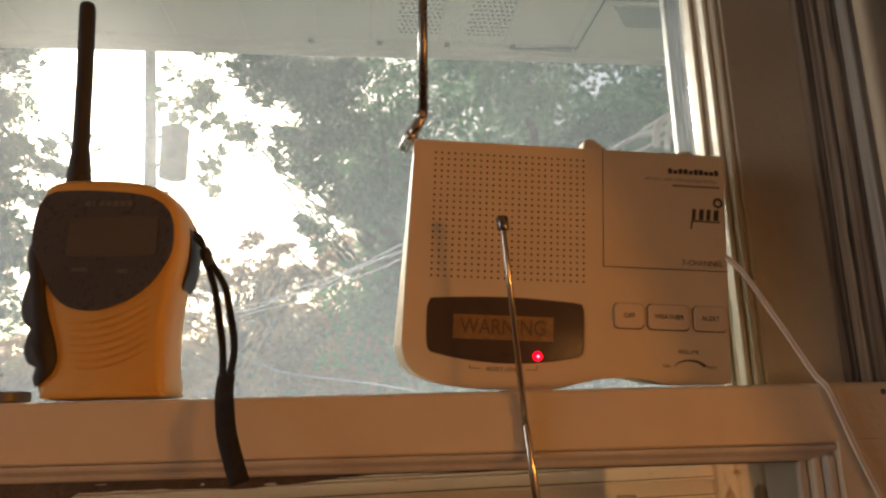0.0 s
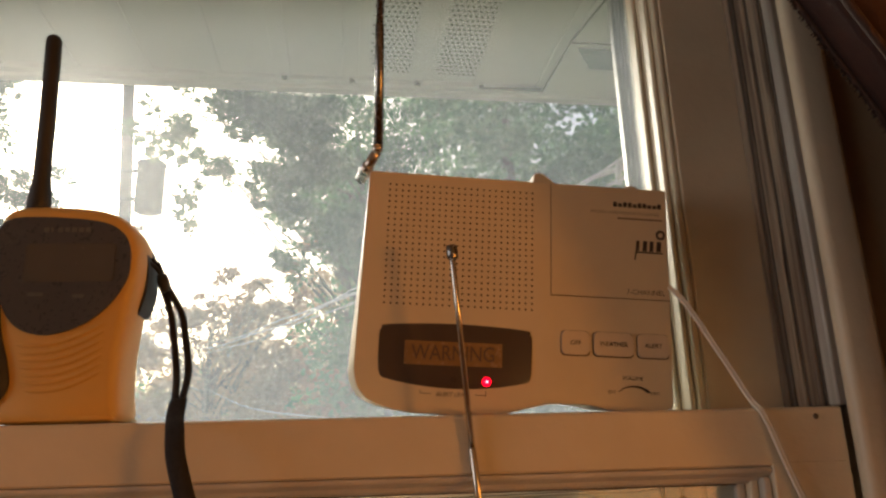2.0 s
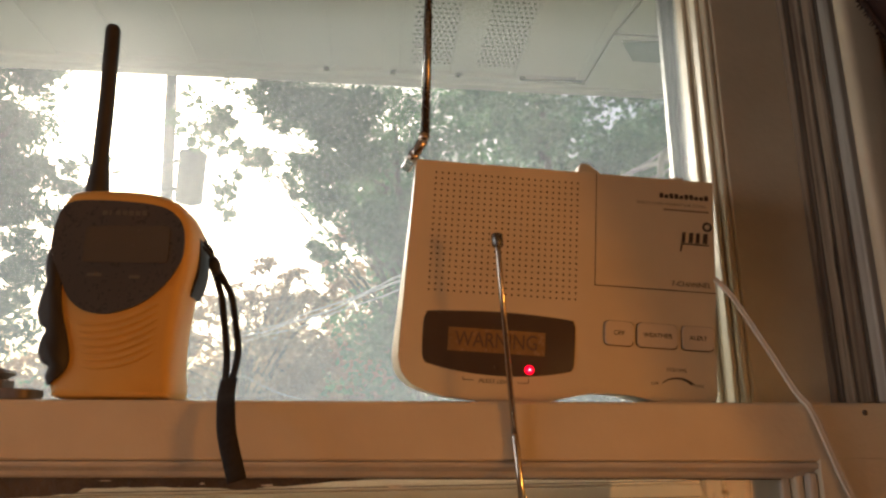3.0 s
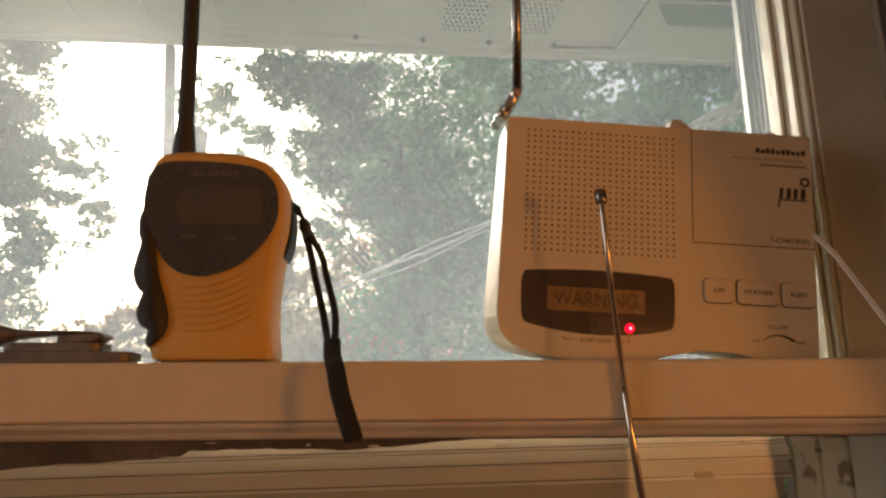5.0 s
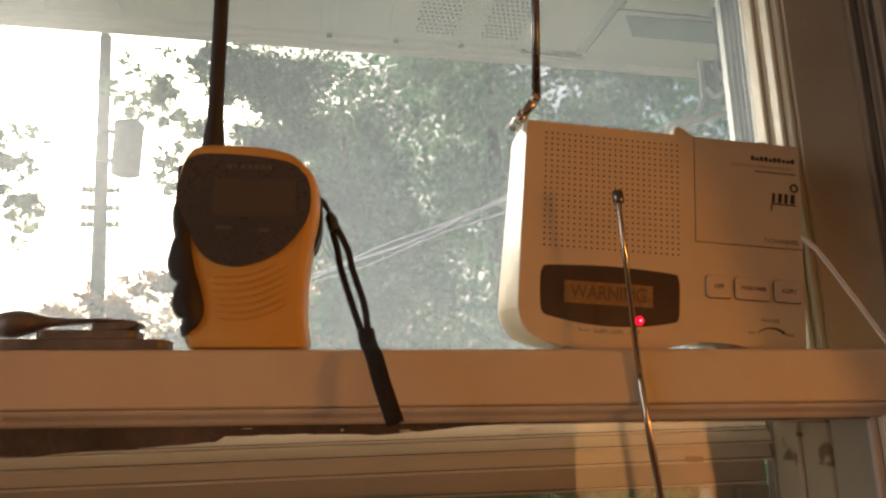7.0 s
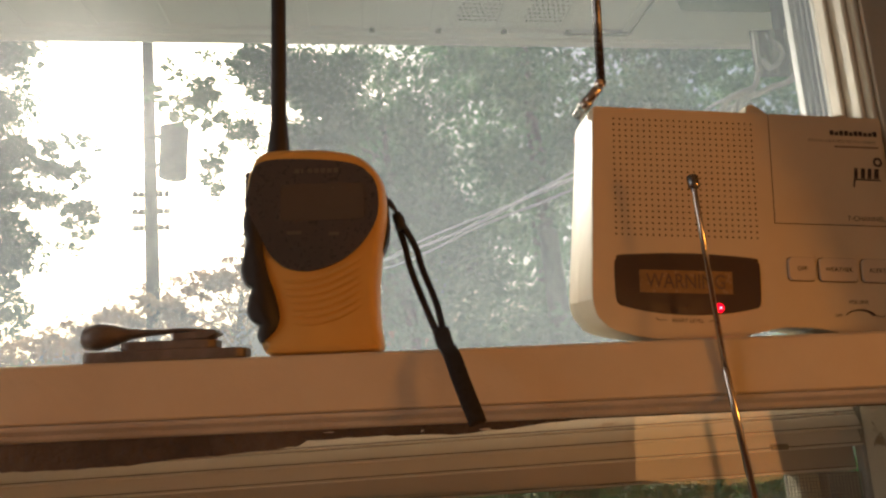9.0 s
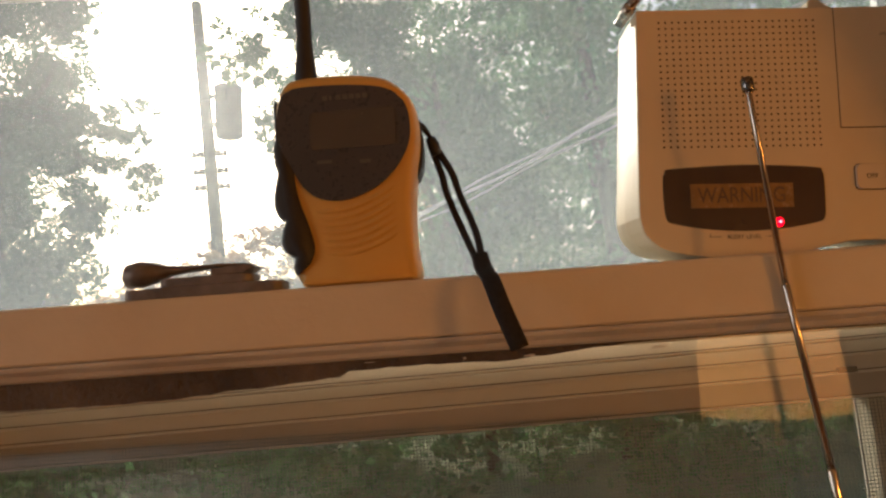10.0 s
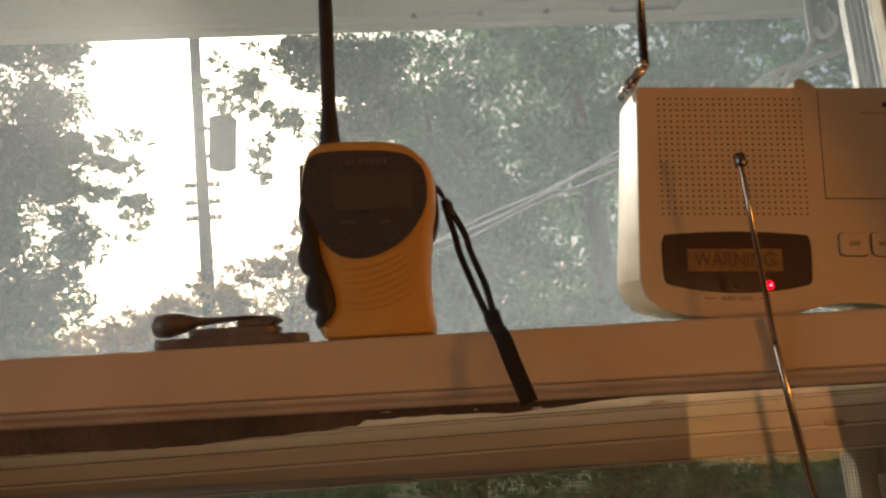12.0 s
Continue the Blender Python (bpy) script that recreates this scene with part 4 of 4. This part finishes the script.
for a, b in zip(marks, marks[1:]):
    a, b = Vector(a) - R, Vector(b) - R
    part("aerial_section", tube([a, a.lerp(b, 0.012), b], [r0 * 0.8, r0, r0], 14), CHROME, rod, smooth=True)
    r0 += 0.00028
tip = Vector(marks[0]) - R
part("aerial_tip", tube([tip + Vector((0.0004, 0, -0.0045)), tip + Vector((0.0004, 0, -0.004)), tip + Vector((0, 0, 0.0010)), tip + Vector((0, 0, 0.0016))], [0.0022, 0.0026, 0.0026, 0.0021], 14), CHROME_DARK, rod, "dark end cap", True)

# ---- the radio's power cord: two conductors side by side ----
bm = bmesh.new()
for off in (0.0, 0.0011):
    path = [inv @ (Vector(p) + Vector((off, 0, off * 0.5))) for p in spline([(0.1600, 0.036, 1.5620), (0.1800, 0.026, 1.5640), (0.1939, 0.0180, 1.5560), (0.2060, 0.0085, 1.5280), (0.2150, 0.0010, 1.5040), (0.2185, -0.0030, 1.4960), (0.2270, -0.0032, 1.4700), (0.2400, -0.0035, 1.4350), (0.2520, -0.004, 1.390), (0.2545, -0.0045, 1.20), (0.2500, -0.005, 0.945), (0.2500, -0.012, 0.9312)], 6, False)]
    tube(path, 0.00085, 8, bm=bm)
part("power_cord", bm, CORD, radio, "cream vinyl power cord draped over the rail", True)

# ---- curtain ----
curtain = empty("curtain", pose(0.45, -0.095, 2.2))
tagged(curtain, "dark red brocade curtain with fringed edge drawn aside", "curtain")
K = Vector((0.45, -0.095, 2.2))
edge = spline([(0.148, 2.20), (0.163, 1.90), (0.181, 1.733), (0.2066, 1.6755), (0.2267, 1.6345), (0.2425, 1.6045), (0.268, 1.553), (0.292, 1.490), (0.318, 1.430), (0.350, 1.370), (0.400, 1.330)], 6, False)
bm = bmesh.new()
cols = 60
grid = []
for i, (ex, ez) in enumerate(edge):
    row = []
    # the leading edge turns back towards the window
    for y in (-0.077, -0.083, -0.089):
        row.append(bm.verts.new(Vector((ex, y, ez)) - K))
    for j in range(cols + 1):
        t = j / cols
        x = ex + (0.85 - ex) * t
        z = ez + 0.35 * t * (2.2 - ez) * 0.4
        y = -0.095 - 0.016 * t ** 0.5 * math.sin(28 * t + 2.0 * ez) - 0.010 * t * math.sin(61 * t)
        row.append(bm.verts.new(Vector((x, y, z)) - K))
    grid.append(row)
for a, b in zip(grid, grid[1:]):
    for j in range(cols + 3):
        bm.faces.new((a[j], a[j + 1], b[j + 1], b[j]))
cloth = part("cloth", bm, CURTAIN, curtain, smooth=True)
sol = cloth.modifiers.new("thickness", "SOLIDIFY")
sol.thickness = 0.0012
for y, r in ((-0.0770, 0.0013), (-0.0960, 0.0016)):
    part("trim", tube([Vector((x - 0.0006, y, z)) - K for x, z in edge], r, 8), FRINGE, curtain, "braided trim", True)
bm = bmesh.new()
rng = random.Random(11)
for i in range(len(edge) - 1):
    for s in range(14):
        t = (s + rng.random()) / 14
        x, z = (edge[i][k] + (edge[i + 1][k] - edge[i][k]) * t for k in (0, 1))
        d = Vector((-0.8 + rng.uniform(-0.35, 0.35), rng.uniform(-0.3, 0.3), -0.6 + rng.uniform(-0.3, 0.3))).normalized() * rng.uniform(0.0015, 0.0034)
        p = Vector((x - 0.0008, -0.0770, z)) - K
        tube([p, p + d], [0.0004, 0.0002], 4, bm=bm)
tagged(part("fringe", bm, FRINGE, curtain, "short frayed fringe"), kind="stuff")
part("curtain_rod", tube([(-0.45, -0.002, 0.004), (0.42, -0.002, 0.004)], 0.010, 12), CHROME_DARK, curtain)
part("rod_bracket", box((0.30, -0.012, -0.006), (0.32, 0.0955, 0.012), 0.002), CHROME_DARK, curtain)

# ---- outside: eaves ----
eave_m = pose(0.282, 0.622, 1.995, 0, 0, 3.6)
eave = tagged(empty("eaves", eave_m), "white vented vinyl soffit under the roof overhang", "soffit", kind="structure")
PITCH = 0.0935
for k in range(-1, 28):
    x1 = -PITCH * k
    part("soffit_panel", box((x1 - PITCH + 0.0015, -0.52, 0.0), (x1 - 0.0015, -0.012, 0.010), 0.0022, 2), SOFFIT, eave)
    part("soffit_rib", box((x1 - 0.011, -0.52, -0.0035), (x1 + 0.011, -0.012, -0.0005), 0.0012, 2), SOFFIT, eave)
# flat dark marks stand in for the shade inside the vent slots
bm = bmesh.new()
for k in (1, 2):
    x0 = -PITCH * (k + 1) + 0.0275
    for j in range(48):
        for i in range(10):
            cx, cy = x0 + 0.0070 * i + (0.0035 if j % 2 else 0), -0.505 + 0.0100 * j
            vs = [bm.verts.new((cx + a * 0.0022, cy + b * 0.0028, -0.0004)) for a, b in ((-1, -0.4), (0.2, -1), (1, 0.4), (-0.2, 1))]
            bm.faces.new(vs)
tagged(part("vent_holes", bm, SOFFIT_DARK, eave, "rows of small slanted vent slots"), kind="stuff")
part("edge_channel", box((-2.5, -0.011, -0.006), (0.9, 0.004, 0.012), 0.0015, 2), SOFFIT, eave, "white edge channel")
part("fascia", box((-2.5, 0.0045, -0.010), (0.9, 0.022, 0.17), 0.002, 2), SOFFIT, eave, "white fascia board")
part("roof_deck", box((-2.5, -0.62, 0.03), (0.9, 0.0040, 0.045)), SHINGLE, eave)
part("corner_panel", prism([(0.004, -0.010), (0.004, -0.52), (0.62, -0.52), (0.62, -0.010)], -0.0075, -0.0045, axes="xy"), SOFFIT, eave)
part("mitre_strip", tube([(0.0, -0.008, -0.008), (0.0012, -0.140, -0.008), (0.0094, -0.202, -0.008), (0.060, -0.500, -0.008)], 0.0013, 6), SOFFIT_SEAM, eave, "folded mitre joint")
part("mitre_strip", box((0.0012, -0.1445, -0.0095), (0.300, -0.1420, -0.0078), 0.0004), SOFFIT_SEAM, eave)
part("corner_recess", prism([(0.016, -0.130), (0.300, -0.136), (0.300, -0.083), (0.048, -0.083)], -0.0105, -0.0078, axes="xy"), GREENISH, eave, "sage green inset board")
part("channel_gap", prism([(-0.092, -0.0125), (-0.003, -0.0185), (-0.003, -0.0110), (-0.092, -0.0110)], -0.0090, -0.0062, axes="xy"), SOFFIT_SEAM, eave, "dark gap at the soffit edge")
for x in (-0.0875, -0.181, -0.2745, -0.368):
    part("channel_clip", box((x - 0.008, -0.022, -0.0085), (x, -0.0115, -0.0062), 0.0008), SOFFIT_SEAM, eave)

# ---- outside: service cables on the house ----
drop = empty("service_cable", pose(0.435, 0.45, 1.875))
tagged(drop, "grey twisted service cables looping from the eaves", "cable")
D = Vector((0.435, 0.45, 1.875))
POLE = Vector((-6.75, 17.8, 6.3))
for k, (dz, sag) in enumerate(((0.0, 1.0), (0.008, 0.975), (-0.008, 1.03))):
    A = Vector((0.36 + 0.004 * k, 0.45, 1.815 + dz))
    pts = []
    for i in range(60):
        s = (i / 59) ** 2.2
        p = A.lerp(POLE, s)
        p.z -= 4 * sag * s * (1 - s)
        p += Vector((0.004 * math.sin(i * 1.1 + 2 * k), 0, 0.004 * math.cos(i * 1.1 + 2 * k))) * (1 if s < 0.2 else 0)
        pts.append(p - D)
    part("line", tube(pts, 0.0034 if k == 0 else 0.0024, 6), WIRE, drop, smooth=True)
slack = spline([(-6.75, 17.8, 6.0), (-3.4, 10.5, 3.7), (-1.592, 5.5, 2.111), (-1.093, 4.4, 1.87), (-0.744, 3.6, 1.73), (-0.492, 3.0, 1.658), (-0.165, 2.2, 1.59), (0.038, 1.6, 1.54), (0.45, 0.9, 1.43), (0.9, 0.4, 1.30), (1.2, 0.166, 1.22)], 8, False)
part("line", tube([Vector(p) - D for p in slack], 0.0026, 6), WIRE, drop, "thin slack telephone wire", True)
clamp = part("wedge_clamp", box((-0.060, 0.0, -0.034), (-0.008, 0.004, 0.028), 0.002, 2), VINYL_GREY, drop, "pale grey cable clamp plate")
for x in (-0.056, -0.036, -0.016):
    part("clamp_rib", box((x - 0.003, -0.005, -0.032), (x + 0.003, -0.0002, 0.024), 0.0015, 2), VINYL, clamp)
part("bracket", box((-0.020, 0.006, 0.010), (0.010, 0.020, 0.130), 0.003), TRANSFORMER, drop, "grey wall bracket")
for pts, r in (([(-0.058, 0.0, -0.030), (-0.062, -0.001, -0.042), (-0.070, -0.002, -0.054), (-0.078, 0.0, -0.062)], 0.0030),
               ([(-0.012, 0.0, -0.030), (-0.022, -0.002, -0.042), (-0.046, -0.003, -0.050), (-0.064, -0.003, -0.058), (-0.078, 0.0, -0.062)], 0.0032),
               ([(-0.066, 0.0, -0.050), (-0.082, -0.002, -0.056), (-0.098, -0.003, -0.063), (-0.106, 0.0, -0.075), (-0.106, 0.004, -0.095)], 0.0036),
               ([(-0.070, 0.004, -0.056), (-0.084, 0.002, -0.064), (-0.092, 0.002, -0.078), (-0.094, 0.004, -0.100)], 0.0030),
               ([(-0.040, 0.003, 0.020), (-0.028, -0.006, -0.004), (-0.034, -0.007, -0.020), (-0.046, -0.006, -0.026), (-0.052, -0.004, -0.014)], 0.0028)):
    part("loop", tube(spline(pts, 6, False), 1.2 * r, 8), WIRE, drop, "pale grey cable loop", True)

# ---- outside: ground, pole, trees ----
bm = bmesh.new()
bmesh.ops.create_grid(bm, x_segments=120, y_segments=120, size=400, matrix=pose(0, 0, -0.6))
for v in bm.verts:
    if abs(v.co.x) + abs(v.co.y) > 12:
        v.co.z += 0.35 * noise.noise(v.co * 0.03)
tagged(link("ground", bm, GRASS_SOIL), "grassy green yard reaching into the distance", "ground", kind="structure")
slab("wall_outside", (-2.7, 0.162, -0.8), (-0.475, 0.19, 1.98), SIDING, "white house siding beside the window")

pole = empty("utility_pole", pose(-6.33, 17.8, -0.7))
tagged(pole, "weathered wooden utility pole with grey transformer and insulators", "utility pole")
lean = Vector((-0.795, 0, 12.25))
part("post", tube([(0, 0, 0), lean * 0.5, lean], [0.19, 0.17, 0.145], 16), POLE_WOOD, pole, smooth=True)
Q = Vector((-6.33, 17.8, -0.7))
part("transformer", lathe([(0.30, 0.0), (0.36, 0.04), (0.36, 1.30), (0.38, 1.32), (0.38, 1.40), (0.22, 1.47), (0.03, 1.49)], 24, Matrix.Translation(Vector((-6.235, 17.65, 7.57)) - Q)), TRANSFORMER, pole, "grey steel transformer can", True)
for z in (7.9, 8.7):
    part("transformer_bracket", box((-0.66, -0.25, z + 0.7), (-0.20, -0.12, z + 0.79), 0.01), TRANSFORMER, pole)
part("pole_cap", lathe([(0.12, 0), (0.14, 0.05), (0.04, 0.12)], 10, Matrix.Translation(lean)), PORCELAIN, pole)
for z in (7.20, 6.72, 6.28):
    ax = -0.795 * (z + 0.7) / 12.25
    part("spool_bracket", box((ax - 0.42, -0.06, z + 0.66), (ax + 0.42, 0.02, z + 0.71), 0.008), TRANSFORMER, pole)
    for dx in (-0.40, -0.24, 0.26, 0.44):
        part("insulator", lathe([(0.03, -0.08), (0.085, -0.06), (0.045, 0.0), (0.085, 0.06), (0.03, 0.08)], 12, Matrix.Translation((ax + dx, -0.05, z + 0.69))), PORCELAIN, pole, "brown spool insulator", True)
for z, end in ((7.20, (-40, 22, 7.0)), (6.72, (-40, 22, 6.5)), (6.28, (-40, 22, 6.0)), (10.6, (-40, 24, 10.0))):
    a, b = Vector((-7.2, 17.8, z)), Vector(end)
    wire = empty("power_line", Matrix.Translation(a))
    tagged(wire, "thin dark power line strung from the utility pole", "power line", "lines on the pole")
    part("strand", tube([a.lerp(b, s) - a - Vector((0, 0, 3.0 * s * (1 - s))) for s in (i / 20 for i in range(21))], 0.016, 5), TRANSFORMER, wire)

# trees, from the nearest to the far woods
rng = random.Random(3)


def clump_fill(x0, x1, y0, y1, z0, z1, n, r, dens, seed):
    g = random.Random(seed)
    return [(g.uniform(x0, x1), g.uniform(y0, y1), g.uniform(z0, z1), r * g.uniform(0.7, 1.3), r * g.uniform(0.7, 1.2), r * g.uniform(0.55, 1.0), dens * g.uniform(0.7, 1.2)) for _ in range(n)]


tree("maple_tree", (2.6, 12.4, -0.6),
     clump_fill(-0.4, 6.8, 10.8, 13.6, 1.6, 5.6, 34, 1.15, 0.8, 21) + clump_fill(-0.6, 7.2, 10.6, 13.4, 5.4, 8.4, 36, 1.0, 0.72, 22) + clump_fill(0.5, 6.5, 10.8, 13, 8.2, 10.0, 14, 0.9, 0.7, 23) + clump_fill(2.0, 6.0, 10.8, 13, 6.6, 8.6, 12, 0.9, 0.85, 24),
     LEAF_GREEN, 0.135, 215, 5, "large leafy green tree filling the view beyond the eaves", 0.22, (2.4, 12.2, 8.6))
def sprays(y, spots, seed, dens=2.4):
    """Small dense clumps at (x, z, radius), each broken into three uneven ones."""
    g = random.Random(seed)
    out = []
    for x, z, r in spots:
        for _ in range(3):
            k = r * g.uniform(0.5, 0.85)
            out.append((x + g.uniform(-0.55, 0.55) * r, y + g.uniform(-0.4, 0.4), z + g.uniform(-0.5, 0.5) * r, k * 1.1, k, k * 0.8, dens * g.uniform(0.8, 1.2)))
    return out


tree("oak_tree", (0.1, 12.0, -0.6),
     clump_fill(-1.0, 0.6, 10.8, 12.6, 3.2, 7.8, 16, 0.72, 0.40, 31)
     + sprays(11.0, [(-4.0, 7.25, 0.22), (-4.15, 6.75, 0.24), (-3.75, 6.5, 0.38), (-3.4, 6.8, 0.38), (-2.9, 7.35, 0.42), (-2.5, 6.9, 0.55), (-2.9, 6.4, 0.45), (-2.3, 6.2, 0.45), (-2.0, 7.4, 0.45), (-1.6, 6.9, 0.65),
                     (-3.2, 5.6, 0.32), (-3.15, 5.15, 0.24), (-2.9, 5.9, 0.32), (-1.9, 5.7, 0.42), (-1.5, 5.2, 0.50), (-1.2, 6.0, 0.70), (-0.8, 5.0, 0.60), (-1.4, 4.4, 0.38), (-0.9, 7.4, 0.55), (-3.4, 7.5, 0.22)], 32, 1.5),
     LEAF_MID, 0.092, 1500, 6, "green tree with open branches against the bright sky", 0.09, (-0.4, 11.8, 7.4))
tree("ash_tree", (-10.6, 14.4, -0.6),
     clump_fill(-14.5, -8.9, 13.2, 15.2, 7.4, 11.2, 40, 0.80, 1.0, 41) + clump_fill(-14.5, -8.7, 13.2, 15.2, 4.6, 7.6, 36, 0.72, 1.0, 43) + clump_fill(-14.5, -8.2, 13.4, 15.0, 2.4, 5.0, 52, 0.6, 1.0, 45)
     + sprays(14.0, [(-8.7, 9.4, 0.45), (-8.3, 8.8, 0.32), (-8.05, 9.1, 0.22), (-8.7, 8.1, 0.40), (-8.0, 7.0, 0.42), (-7.6, 7.25, 0.32), (-7.1, 7.2, 0.28), (-6.75, 7.25, 0.18), (-7.5, 6.6, 0.46), (-7.05, 6.5, 0.32), (-7.6, 5.9, 0.50), (-7.1, 5.8, 0.42),
                     (-6.95, 5.3, 0.30), (-6.85, 4.85, 0.18), (-8.3, 6.1, 0.55), (-8.3, 5.3, 0.50), (-7.4, 5.05, 0.16), (-8.2, 4.6, 0.40), (-8.0, 4.1, 0.28), (-8.6, 3.4, 0.30), (-7.9, 3.5, 0.2)], 44),
     LEAF_DARK, 0.095, 1350, 8, "tall grey-green tree beside the bright sky", 0.20, (-10.8, 14.2, 9.5))
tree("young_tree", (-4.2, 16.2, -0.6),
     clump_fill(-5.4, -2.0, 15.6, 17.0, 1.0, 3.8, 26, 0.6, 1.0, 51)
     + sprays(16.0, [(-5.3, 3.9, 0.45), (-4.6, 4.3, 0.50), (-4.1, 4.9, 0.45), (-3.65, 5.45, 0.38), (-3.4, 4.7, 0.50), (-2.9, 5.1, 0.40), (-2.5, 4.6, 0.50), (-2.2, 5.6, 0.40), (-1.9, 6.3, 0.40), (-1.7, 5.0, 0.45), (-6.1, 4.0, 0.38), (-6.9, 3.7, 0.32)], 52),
     LEAF_WARM, 0.095, 800, 9, "small tree with warm sunlight tinted into its leaves", 0.09, (-3.9, 16.2, 4.2))

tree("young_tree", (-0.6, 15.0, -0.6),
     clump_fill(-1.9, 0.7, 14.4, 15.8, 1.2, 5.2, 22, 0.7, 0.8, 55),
     LEAF_WARM, 0.12, 330, 15, "slender tree with sun-tinted warm leaves behind the branches", 0.08, (-0.5, 15.0, 4.8))
tree("beech_tree", (3.4, 17.5, -0.6),
     clump_fill(-1.6, 9.5, 16.0, 19.0, 1.2, 9.4, 56, 1.6, 0.66, 91),
     LEAF_GREEN, 0.20, 52, 10, "broad green tree standing further back", 0.25, (3.4, 17.5, 7.5))


def stuff_leaves(name, clumps, size, per_m3, seed, leaf, label, category):
    me = leaves([c[:3] for c in clumps], [c[3:6] for c in clumps], [int(4.2 * c[3] * c[4] * c[5] * per_m3 * c[6]) for c in clumps], size, seed)
    me.name = name
    me.materials.append(leaf)
    return tagged(new(name, me), label, category, kind="stuff")


stuff_leaves("hedge", clump_fill(-18.5, -8.2, 18.2, 20.0, 0.2, 3.7, 110, 0.75, 1.0, 63) + clump_fill(-8.8, -6.4, 18.0, 19.2, 0.2, 4.1, 34, 0.7, 1.0, 61) + clump_fill(-6.9, -3.6, 18.0, 19.2, 0.2, 4.9, 46, 0.7, 1.0, 62), 0.13, 320, 12, LEAF_WARM, "ragged hedge in sun-tinted tones at the foot of the pole", "hedge")
stuff_leaves("far_woods", clump_fill(-34, -9, 24, 30, 0.3, 3.9, 140, 1.5, 1.2, 71) + clump_fill(-9, 30, 27, 33, 0.3, 3.6, 110, 1.6, 1.0, 72), 0.38, 22, 13, LEAF_GREEN, "distant band of green woods", "woods")
stuff_leaves("undergrowth", clump_fill(-10.0, 11.0, 8.5, 14.5, -0.7, 0.5, 150, 0.65, 1.0, 81), 0.14, 150, 14, LEAF_GREEN, "low green shrubs across the yard", "shrubs")

# pale house, half hidden by the trees
house = empty("house", pose(3.0, 24.0, -0.6))
tagged(house, "pale neighbouring house half hidden behind trees", "house")
part("wall", box((-5, 0, 0), (5, 7, 2.5)), SIDING, house)
part("roof", prism([(-0.5, 2.5), (3.5, 4.2), (7.5, 2.5)], -5.4, 5.4, axes="yz"), SHINGLE, house)
for x in (-3.6, -0.9, 1.8, 4.0):
    w = part("window", box((x - 0.5, -0.06, 0.9), (x + 0.5, 0.02, 2.1), 0.01), VINYL, house)
    part("pane", box((x - 0.42, -0.075, 0.98), (x + 0.42, -0.062, 2.02)), PANE, w)
